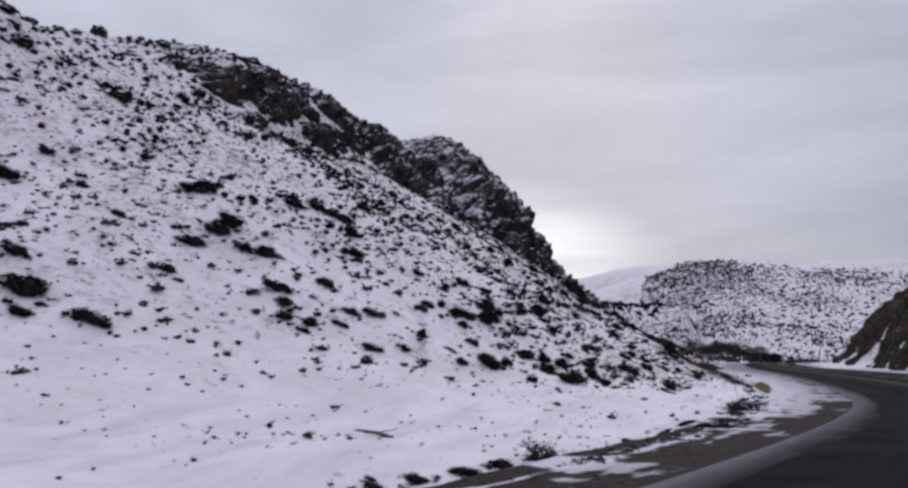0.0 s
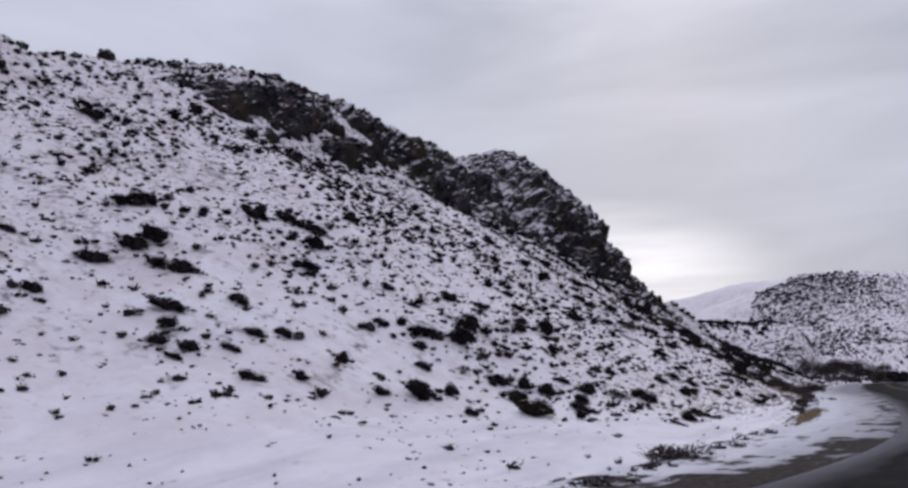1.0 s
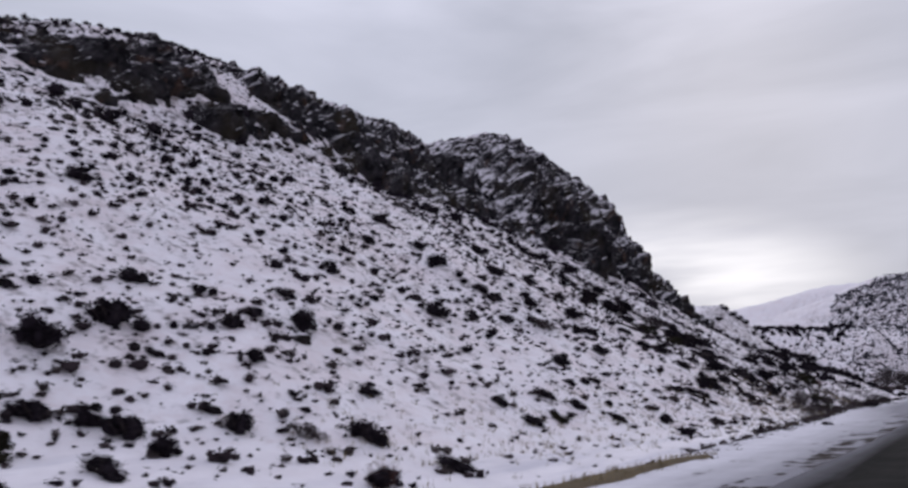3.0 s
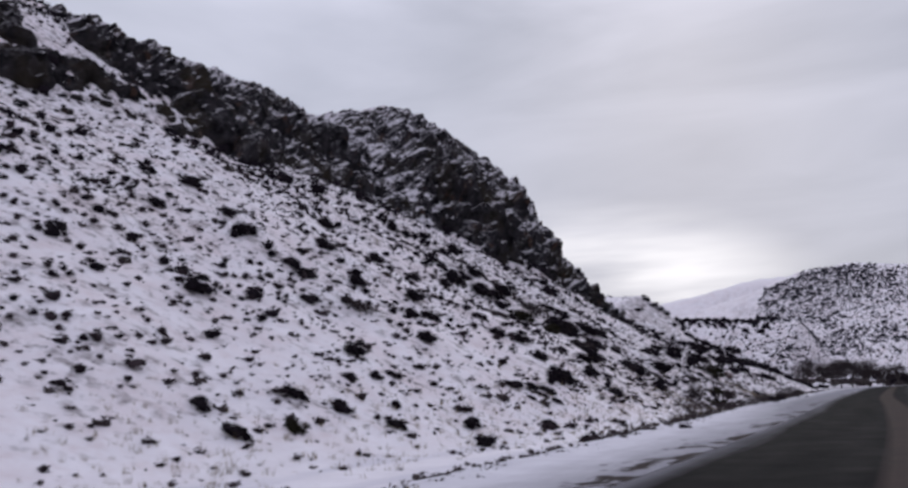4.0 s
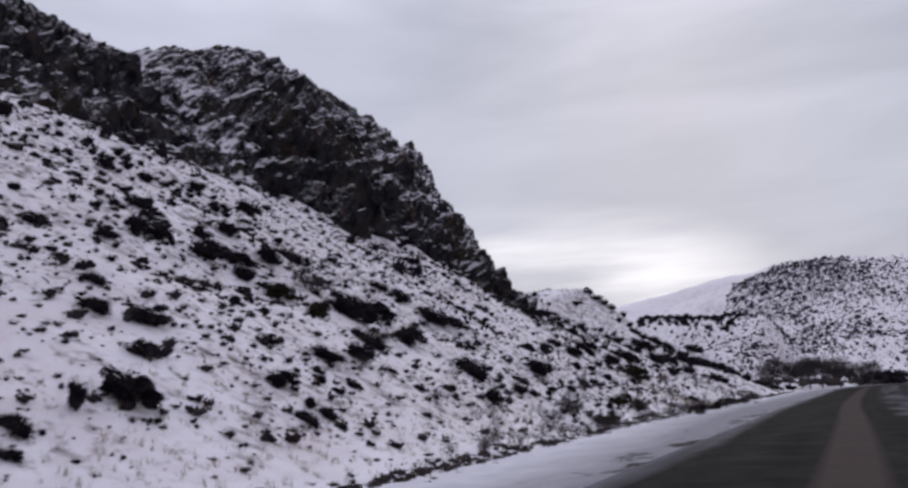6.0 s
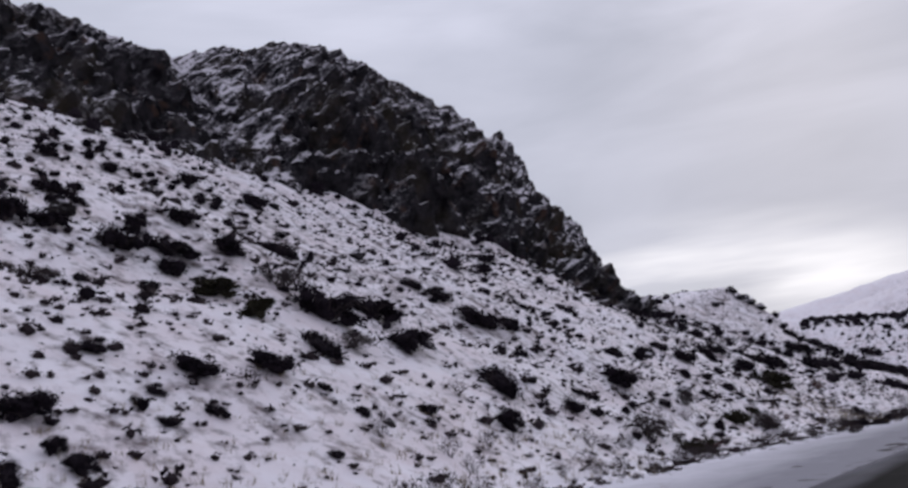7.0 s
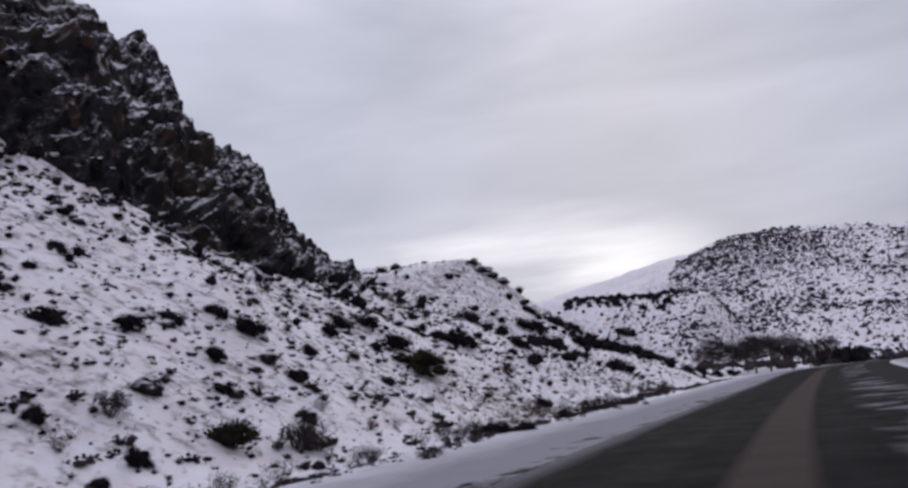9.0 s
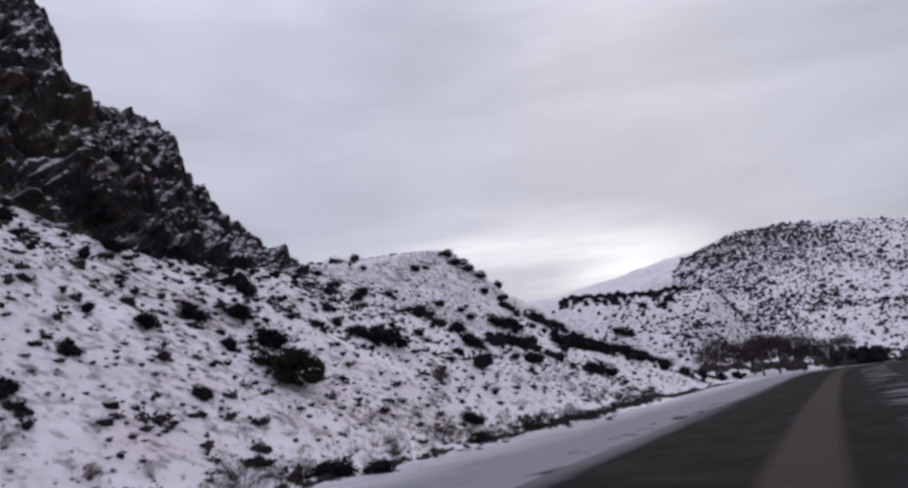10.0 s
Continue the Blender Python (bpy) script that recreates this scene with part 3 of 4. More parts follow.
def sprays(rng, count, lobes, leaf):
    """Small leaf sprays round the lobes of a bush."""
    verts, faces = [], []
    for _ in range(count):
        c, r = rng.choice(lobes)
        d = Vector((rng.gauss(0, 1), rng.gauss(0, 1), abs(rng.gauss(0, 0.9)) - 0.15)).normalized()
        p = c + Vector((d.x * r[0], d.y * r[1], d.z * r[2])) * rng.uniform(0.6, 1.28)
        out = (d + Vector((rng.uniform(-0.6, 0.6), rng.uniform(-0.6, 0.6), rng.uniform(-0.1, 0.9)))).normalized()
        side = out.cross(Vector((rng.uniform(-1, 1), rng.uniform(-1, 1), rng.uniform(-1, 1)))).normalized()
        l, w = leaf * rng.uniform(0.6, 1.3), leaf * rng.uniform(0.3, 0.6)
        n = len(verts)
        verts += [p - side * w, p + side * w, p + out * l + side * w * 0.3, p + out * l * 0.6 - side * w * 1.3]
        faces += [(n, n + 1, n + 2), (n, n + 2, n + 3)]
    return verts, faces


def rod(a, b, ra, rb, sides=4):
    d = (b - a).normalized()
    u = d.orthogonal().normalized()
    w = d.cross(u)
    verts = []
    for p, r in ((a, ra), (b, rb)):
        for k in range(sides):
            t = 2 * math.pi * k / sides
            verts.append(p + (u * math.cos(t) + w * math.sin(t)) * r)
    return verts, [(k, (k + 1) % sides, sides + (k + 1) % sides, sides + k) for k in range(sides)]


def twigs(rng, count, reach, thick, lean=0.7):
    """Forked stems that rise from one foot."""
    pieces = []
    for _ in range(count):
        t = rng.uniform(0, 2 * math.pi)
        d = Vector((math.cos(t) * lean * rng.uniform(0.3, 1), math.sin(t) * lean * rng.uniform(0.3, 1), rng.uniform(0.5, 1))) * reach
        a = Vector((rng.uniform(-0.08, 0.08), rng.uniform(-0.08, 0.08), -0.05))
        mid = a + d * 0.5 + Vector((rng.uniform(-0.05, 0.05), rng.uniform(-0.05, 0.05), 0))
        pieces.append(rod(a, mid, thick, thick * 0.7, 3))
        for _ in range(2):
            end = mid + d * rng.uniform(0.3, 0.55) + Vector((rng.uniform(-0.16, 0.16), rng.uniform(-0.16, 0.16), rng.uniform(-0.02, 0.1)))
            pieces.append(rod(mid, end, thick * 0.7, thick * 0.25, 3))
    return join(pieces)


def shrub(kind, seed):
    """A shrub about one metre wide and 0.75 high, at the origin."""
    rng = random.Random(seed)
    name, label, leafy, leaf_mat, stem_mat = {
        "sage": ("sagebrush", "dark leafless-looking sagebrush clump standing in thin snow", 1050, M_SAGE, M_TWIG),
        "olive": ("olive_shrub", "olive-brown evergreen shrub rooted in the snowy slope", 1000, M_OLIVE, M_TWIG),
        "twig": ("bare_shrub", "bare grey-brown twiggy shrub in the snow", 760, M_TWIG, M_TWIG),
        "red": ("red_shrub", "rust-brown bare twiggy shrub in the snow", 420, M_RED, M_RED)}[kind]
    lobes = [(Vector((0, 0, 0.22)), (rng.uniform(0.26, 0.34), rng.uniform(0.22, 0.3), 0.3))]
    for _ in range(8):
        t, r = rng.uniform(0, 2 * math.pi), rng.uniform(0.16, 0.4)
        k = rng.uniform(0.1, 0.22)
        lobes.append((Vector((math.cos(t) * r, math.sin(t) * r, rng.uniform(0.08, 0.42))), (k, k, k * rng.uniform(0.8, 1.3))))
    thing = tagged(new(name), label, "shrub", "shrubs on the hillside")
    dense = kind in ("sage", "olive")
    # three main branches, each with its own foliage, and thinner stems between
    for k in range(3):
        own = lobes[k::3]
        branch = part("branch", *twigs(rng, 6 if dense else 9, 0.66, 0.012, 0.75), stem_mat, thing)
        cores = [lump(rng, 2 if c is lobes[0] else 1, [v * 0.68 for v in c[1]], c[0], 0.5, 2.4) for c in own] if dense else []
        part("foliage", *join(cores + [sprays(rng, leafy // 3, own, 0.05 if dense else 0.04)]), leaf_mat, branch)
    part("woody_base", *lump(rng, 1, (0.09, 0.09, 0.07), (0, 0, 0.03), 0.4), M_BARK, thing, "gnarled pale wood")
    for _ in range(0 if dense else 8):
        part("stem", *twigs(rng, 1, 0.72, 0.010, 0.8), stem_mat, thing)
    return thing


KINDS = {"sage": [shrub("sage", 10 + i) for i in range(6)], "olive": [shrub("olive", 30 + i) for i in range(3)],
         "twig": [shrub("twig", 50 + i) for i in range(3)], "red": [shrub("red", 70 + i) for i in range(2)]}
STOCK = {k: list(v) for k, v in KINDS.items()}
pick = random.Random(4)
SPOTS = []


def plant(kind, spots):
    """Shrubs at (s, q, width, height over width)."""
    for s, q, width, tall in spots:
        m = pose(*plan(s, q), ground_z(s, q) - 0.06 * width, 0, 0, 160.6 + pick.gauss(0, 18)) @ pose(0, 0, 0, 0, -24 if q > bank(s) + 2.5 else 0, 0)
        m = m @ Matrix.Diagonal((width * pick.uniform(1.05, 1.5), width * pick.uniform(0.95, 1.25), width * tall / 0.82, 1))
        SPOTS.append((s, q, width))
        if STOCK[kind]:
            thing = STOCK[kind].pop()
            thing.matrix_basis = m
        else:
            thing = copy_thing(pick.choice(KINDS[kind]), Matrix())
            thing.matrix_basis = m


plant('sage', [(-71.2, 3.8, 0.42, 0.40), (-70.6, 3.4, 0.52, 0.40), (-69.8, 2.9, 0.50, 0.40), (-68.9, 2.6, 0.49, 0.52), (-65.7, -0.6, 0.59, 0.52), (-65.6, 16.9, 0.53, 0.75), (-65.3, 1.0, 0.34, 0.75), (-64.8, 17.7, 1.12, 0.75), (-64.5, 15.6, 0.85, 0.75), (-64.2, 19.0, 0.79, 0.75), (-63.7, 0.3, 0.48, 0.50), (-63.3, -0.1, 0.40, 0.75), (-60.7, 0.2, 0.31, 0.75), (-60.6, 23.7, 0.86, 0.75), (-58.8, 13.0, 0.56, 0.75), (-58.6, 20.4, 0.47, 0.75), (-58.5, 9.9, 0.56, 0.75), (-58.4, 12.2, 0.59, 0.75), (-57.8, 23.1, 0.46, 0.75), (-57.5, 14.2, 1.00, 0.55), (-57.0, 25.9, 0.61, 0.75)])
plant('sage', [(-56.9, 18.3, 1.01, 0.60), (-55.4, 11.5, 0.58, 0.75), (-55.4, 17.1, 0.72, 0.75), (-55.3, 18.3, 0.94, 0.75), (-55.2, 13.5, 0.68, 0.75), (-55.2, 16.1, 0.97, 0.70), (-54.8, 7.2, 0.94, 0.62), (-54.5, 5.7, 0.41, 0.75), (-54.3, 8.8, 0.34, 0.75), (-54.2, 18.5, 1.08, 0.75), (-52.8, 21.1, 1.08, 0.75), (-52.7, 24.6, 0.53, 0.75), (-51.7, 8.8, 0.55, 0.75), (-51.5, 3.6, 0.33, 1.15), (-50.7, 11.1, 0.55, 0.75), (-50.6, 9.5, 0.56, 0.75), (-49.7, 10.2, 0.70, 0.75), (-49.7, 15.0, 0.66, 0.75), (-49.6, 4.1, 0.79, 0.46)])
plant('sage', [(-49.2, 7.2, 0.70, 0.75), (-48.4, 6.7, 0.50, 1.14), (-48.2, 30.4, 1.14, 0.75), (-48.2, 4.7, 0.66, 0.70), (-48.1, 9.3, 0.79, 1.15), (-48.1, 5.9, 0.76, 0.82), (-48.1, 19.4, 1.03, 0.75), (-48.0, 16.2, 0.93, 0.75), (-47.8, 11.4, 0.43, 0.75), (-47.5, 32.2, 0.67, 0.75), (-47.4, 12.9, 0.55, 0.75), (-46.7, 18.8, 0.80, 0.75), (-46.4, 30.0, 0.58, 0.75), (-46.2, 17.8, 1.35, 0.40), (-46.1, 6.0, 0.42, 0.75), (-46.1, 5.1, 0.58, 1.15), (-46.0, 9.9, 1.03, 0.92), (-45.8, 1.7, 0.67, 0.60), (-45.7, 8.5, 0.36, 0.75), (-44.3, 11.8, 0.67, 0.75), (-44.2, 5.1, 0.24, 0.75)])
plant('sage', [(-44.0, 5.7, 0.24, 0.75), (-43.8, 3.7, 0.69, 1.00), (-43.1, 8.9, 0.55, 0.75), (-42.4, 11.2, 0.56, 0.75), (-42.2, 18.4, 0.99, 0.75), (-42.0, 9.3, 0.57, 0.75), (-41.4, 5.7, 0.53, 0.75), (-40.7, 8.8, 0.78, 1.12), (-39.7, 10.5, 0.53, 0.75), (-36.4, 3.7, 0.57, 0.75), (-36.3, 4.8, 0.52, 0.75), (-35.8, 27.3, 1.35, 0.75), (-33.3, 4.8, 0.51, 0.75), (-32.3, 4.1, 0.52, 0.75), (-31.3, 10.6, 0.96, 0.75), (-31.3, 3.1, 0.45, 0.75), (-30.4, 5.2, 0.43, 0.75), (-30.1, 3.9, 0.39, 0.75), (-29.9, 1.1, 0.54, 0.83), (-29.2, 5.2, 0.45, 0.75), (-28.5, 6.5, 0.73, 0.75), (-28.3, 2.5, 0.57, 0.75)])
plant('sage', [(-28.1, 5.3, 0.39, 0.75), (-27.7, 17.1, 0.71, 0.75), (-26.5, 10.0, 0.67, 0.75), (-26.1, 19.8, 0.79, 0.75), (-26.0, 5.6, 0.38, 0.75), (-25.2, 14.7, 1.03, 0.75), (-24.8, 11.5, 0.74, 0.75), (-24.8, 12.4, 0.86, 0.75), (-24.6, 1.6, 0.43, 0.75), (-24.5, 16.2, 0.73, 0.75), (-24.3, 19.1, 0.93, 0.75), (-23.4, 13.1, 0.50, 0.75), (-23.3, 6.9, 0.87, 0.58), (-22.2, 11.1, 0.84, 0.75), (-21.2, -1.9, 0.44, 0.75), (-21.1, 9.1, 0.67, 0.75), (-21.0, 13.8, 0.86, 0.75), (-19.6, 9.1, 0.79, 0.75), (-18.8, 10.3, 0.84, 0.75)])
plant('sage', [(-18.5, 3.7, 0.90, 1.00), (-16.9, 5.1, 0.67, 0.75), (-16.6, 14.1, 0.81, 0.75), (-16.5, 7.4, 0.72, 0.75), (-15.5, 8.8, 0.58, 0.75), (-15.4, 18.2, 0.89, 0.75), (-15.4, 6.8, 0.83, 0.75), (-14.3, 2.8, 0.52, 0.75), (-14.3, 13.2, 0.79, 0.75), (-13.6, 4.2, 0.73, 0.75), (-12.4, 12.5, 0.70, 0.75), (-9.7, 13.2, 0.88, 0.75), (-8.5, 3.0, 0.29, 0.75), (-7.9, 12.7, 1.19, 0.75), (-7.7, 5.9, 0.96, 0.64), (-6.7, 5.4, 0.34, 0.75), (-6.5, 12.0, 0.96, 0.75), (-6.3, 4.6, 0.40, 0.75), (-6.1, 13.2, 1.42, 0.56), (-4.8, 7.8, 1.55, 0.40), (-4.5, 14.8, 1.02, 0.75)])
plant('sage', [(-4.6, 20.1, 0.96, 0.75), (-4.0, 4.7, 0.50, 0.75), (-4.0, 13.2, 1.15, 0.75), (-2.8, 10.0, 1.66, 0.75), (-1.7, 25.1, 0.72, 0.75), (-1.1, 4.5, 0.97, 0.75), (-0.3, 8.7, 1.48, 0.56), (-0.2, 15.3, 1.11, 0.75), (-0.5, 21.0, 0.89, 0.75), (0.4, 11.1, 1.75, 0.63), (0.4, 18.5, 0.48, 0.75), (1.8, 6.9, 1.42, 0.76), (2.1, 28.6, 0.82, 0.75), (2.2, 20.0, 1.28, 0.75), (4.3, 5.6, 0.70, 0.75), (6.3, 14.5, 0.82, 0.75), (7.0, 13.7, 1.08, 0.75), (7.1, 11.7, 1.77, 0.56), (6.4, 22.5, 0.73, 0.75), (9.2, 11.6, 1.07, 0.75), (11.2, 7.4, 1.48, 0.77), (14.6, 9.4, 0.90, 0.75)])
plant('sage', [(17.1, 9.5, 0.81, 0.75), (17.7, 6.7, 0.55, 0.75), (19.1, 8.2, 0.72, 0.75), (19.5, 10.3, 0.78, 0.75), (21.2, 7.9, 0.65, 0.75), (21.4, 6.9, 0.74, 0.75), (22.0, 10.7, 0.85, 0.75), (22.2, 9.4, 1.02, 0.75), (24.0, 8.4, 0.64, 0.75), (26.5, 6.7, 0.66, 0.75), (25.8, 1.2, 0.72, 0.89), (28.0, 10.3, 0.87, 0.75), (31.7, 12.2, 1.00, 0.75), (33.0, 2.2, 0.74, 0.75), (33.6, 10.2, 1.28, 0.75), (33.9, 12.2, 1.14, 0.75), (38.9, 5.3, 0.91, 0.75), (42.4, 12.3, 1.26, 0.75), (43.3, 11.6, 1.56, 0.75), (42.8, 22.6, 1.25, 0.75), (52.6, 11.5, 1.30, 0.75), (75.2, 13.5, 2.69, 0.60)])
plant('sage', [(75.8, 19.2, 3.20, 0.50), (76.3, 11.3, 3.20, 0.50), (148.2, 27.0, 3.20, 0.75)])
plant('olive', [(-52.4, 4.8, 0.89, 0.75), (-50.5, 6.2, 0.77, 0.83), (-34.5, 3.7, 0.47, 0.75), (-5.9, 11.2, 1.53, 0.53), (-5.7, 9.3, 1.04, 0.83), (6.5, 2.5, 0.92, 0.75), (15.7, 4.8, 1.14, 0.75), (31.5, 8.2, 1.85, 0.75)])
plant('twig', [(-67.7, 2.2, 0.74, 0.71), (-61.0, -1.1, 0.72, 0.67), (-24.6, 9.4, 1.39, 0.43), (-3.0, 8.5, 1.36, 0.40), (-3.1, 11.6, 1.68, 0.58), (17.6, 4.2, 1.06, 0.93), (17.9, 4.1, 1.02, 1.00), (17.7, 0.5, 0.64, 0.67), (42.0, 1.8, 1.36, 0.50)])
plant('red', [(-45.8, 1.7, 0.67, 0.60), (21.4, 4.4, 0.39, 1.14), (42.8, 8.7, 1.20, 0.88)])
plant('sage', [(-59.9, 16.9, 0.61, 0.71), (-59.0, 12.2, 0.45, 0.57), (-58.0, 13.4, 0.60, 0.51), (-57.5, 11.6, 0.47, 0.64), (-57.3, 9.3, 0.36, 0.82), (-56.3, 11.7, 0.61, 0.63), (-55.6, 7.9, 0.51, 0.73), (-55.0, 9.6, 0.44, 1.20), (-55.0, 11.2, 0.40, 0.82), (-53.5, 21.4, 0.91, 0.62), (-53.3, 7.0, 0.51, 1.00), (-49.0, 9.9, 0.53, 1.00), (-47.6, 1.6, 0.46, 0.40), (-43.8, 7.3, 0.50, 0.86), (-43.3, 1.7, 0.75, 0.40), (-22.6, 3.1, 0.29, 0.64), (-22.5, 3.8, 0.75, 0.43), (-21.7, 3.1, 0.43, 0.50), (-21.7, 3.5, 0.55, 0.60), (-21.5, 2.6, 0.37, 0.71), (-21.0, 3.2, 0.67, 0.58), (-19.7, 3.5, 0.36, 2.00)])
plant('sage', [(-18.6, 3.7, 0.56, 1.11), (-13.5, 3.4, 0.36, 1.00), (-13.3, 3.0, 0.55, 0.57), (-11.6, 6.3, 0.46, 0.78), (-11.5, 4.6, 0.37, 0.88), (-11.2, 4.2, 0.41, 0.44), (-11.0, 5.1, 0.34, 0.80), (-10.8, 13.1, 0.87, 1.14), (-10.1, 4.5, 0.38, 0.80), (-9.7, 5.7, 0.88, 0.53), (-8.7, 15.5, 0.76, 0.67), (-8.1, 10.6, 0.62, 0.78), (-8.1, 15.1, 0.50, 0.73), (-7.4, 19.3, 0.80, 0.80), (-6.5, 14.4, 0.77, 0.70), (5.3, 5.4, 0.51, 0.80), (5.3, 4.0, 0.33, 0.93), (6.5, 6.8, 0.47, 0.75), (7.5, 6.9, 0.54, 0.78), (8.0, 5.8, 0.41, 0.91), (9.0, 6.0, 0.49, 0.75), (11.3, 3.7, 0.43, 0.86)])
plant('sage', [(11.6, 5.9, 0.46, 1.14), (12.5, 4.2, 0.53, 1.12), (14.6, 11.2, 0.52, 0.67), (25.6, 2.2, 0.92, 0.75), (32.7, 17.0, 1.16, 0.60)])
plant('twig', [(-50.2, 8.1, 0.41, 1.14), (-45.0, 4.4, 0.68, 0.67), (-11.1, 10.3, 1.02, 0.44), (6.1, 4.1, 1.24, 1.00), (7.0, 3.4, 0.40, 1.30), (13.3, 5.8, 0.65, 1.30), (38.6, 2.8, 1.27, 0.75)])
plant('olive', [(19.3, 5.2, 0.47, 1.00)])
plant('red', [(8.0, 2.7, 0.70, 0.67)])

# ---- boulders on the crest ----
def boulder(s, q, size, tall=0.8, sunk=0.3, seed=0):
    rng = random.Random(seed)
    vs, fs = BALLS[3]
    seed_at = Vector((rng.uniform(0, 99), rng.uniform(0, 99), rng.uniform(0, 99)))
    out = []
    for v in vs:
        k = 0.75 + 0.55 * min(0.6, blocks(v * 2 + seed_at, 1.6)) + 0.25 * noise.fractal(v * 1.7 + seed_at, 0.8, 2.0, 4)
        out.append(Vector((v.x * size * k, v.y * size * k * 0.85, v.z * size * tall * k)))
    ob = part("boulder", out, fs, M_ROCK)
    ob.matrix_basis = pose(*plan(s, q), ground_z(s, q) + size * tall * (0.6 - sunk), rng.uniform(-15, 15), rng.uniform(-15, 15), rng.uniform(0, 360))
    return tagged(ob, "dark weathered boulder with snow on its top, bedded in the ridge", "boulder", "boulders along the ridge")


BOULDERS = ((-39.6, 41, 0.8, 0.6), (-43, 39.5, 0.4, 0.7), (-47, 39, 0.5, 0.6), (-50, 37.5, 0.6, 0.6), (-53.5, 37.5, 1.1, 0.6), (-56, 38, 1.3, 0.6), (-51, 35, 0.8, 0.6), (-54, 34.5, 0.9, 0.6),
            (86.2, 29.4, 0.9, 0.5), (85.6, 28.2, 1.0, 0.5), (86.8, 27.4, 1.1, 0.5), (88.0, 28.4, 1.0, 0.5), (88.4, 26.6, 0.9, 0.5), (90.0, 27.2, 0.8, 0.4), (15, 6.5, 0.45, 0.7), (-9, 14, 0.5, 0.6))
for i, (s, q, size, tall) in enumerate(BOULDERS):
    boulder(s, q, size, tall, seed=200 + i)


# ---- scrub, grass and stones that nobody could count ----
def scatter(rng, count, s_range, q_range, accept):
    """Random places (s, q) where accept(s, q) says yes."""
    n = 0
    while n < count:
        s, q = rng.uniform(*s_range), rng.uniform(*q_range)
        if rng.random() < accept(s, q):
            n += 1
            yield s, q


def clump_map(s, q, scale, lo, hi):
    x, y = plan(s, q)
    v = noise.fractal(Vector((x * scale, y * scale, 5.0)), 0.9, 2.0, 3)
    return min(max((v - lo) / (hi - lo), 0.04), 1)


def stuff(name, pieces, material, label, category):
    return tagged(part(name, *join(pieces), material), label, category, kind="stuff")


def tuft(rng, at, size, blades=6):
    """A small ragged clump: a rough core and short leaf sprays round it."""
    if size > 0.1:
        lobes = [(Vector((rng.uniform(-0.5, 0.5), rng.uniform(-0.5, 0.5), 0.16)) * size, [size * rng.uniform(0.35, 0.7), size * rng.uniform(0.35, 0.7), size * rng.uniform(0.3, 0.5)]) for _ in range(2)]
        vs, fs = join([lump(rng, 1, [c * 0.8 for c in r], p, 0.6, 2.0) for p, r in lobes] + [sprays(rng, 16, lobes, size * 0.26)])
        return [v + Vector(at) for v in vs], fs
    k = (size * rng.uniform(0.6, 1.2), size * rng.uniform(0.6, 1.2), size * rng.uniform(0.4, 0.8))
    body = []
    for v in ICO[0]:
        g = rng.uniform(0.5, 1.1)
        body.append(Vector((at[0] + v.x * k[0] * g, at[1] + v.y * k[1] * g, at[2] + v.z * k[2] * g * 0.8 + k[2] * 0.3)))
    faces = list(ICO[1])
    for _ in range(blades):
        t = rng.uniform(0, 6.28)
        r = rng.uniform(0.3, 1.0)
        p = Vector((at[0] + math.cos(t) * k[0] * r, at[1] + math.sin(t) * k[1] * r, at[2] + k[2] * rng.uniform(0.1, 1.0)))
        d = Vector((math.cos(t) * r, math.sin(t) * r, rng.uniform(0.1, 1.0))).normalized() * size * rng.uniform(0.3, 0.75)
        w = Vector((rng.uniform(-1, 1), rng.uniform(-1, 1), rng.uniform(-0.5, 0.5))) * size * 0.16
        n = len(body)
        body += [p - w, p + w, p + d]
        faces.append((n, n + 1, n + 2))
    return body, faces


def octahedron():
    vs = [Vector(v) for v in ((1, 0, 0), (0, 1, 0), (-1, 0, 0), (0, -1, 0), (0, 0, 1), (0, 0, -1))]
    return vs, [(0, 1, 4), (1, 2, 4), (2, 3, 4), (3, 0, 4), (1, 0, 5), (2, 1, 5), (3, 2, 5), (0, 3, 5)]


ICO = octahedron()


def slope_cover(s, q):
    foot, rock = float(knots(s, FOOT)), float(knots(s, ROCK_Q))
    if q < max(foot - 9, bank(s) + 0.3) or q > rock + 8 and -36 < s < 62:
        return 0
    low = min(max((q - foot + 3) / 6, 0.13), 1)
    if s < -50:
        low *= 0.45 + 0.55 * min(max((q - foot - 4) / 10, 0), 1)
    return low * (0.35 + 0.65 * clump_map(s, q, 0.13, -0.35, 0.45)) * (0.4 if s > 68 else 1)


def at(s, q):
    return (*plan(s, q), ground_z(s, q))


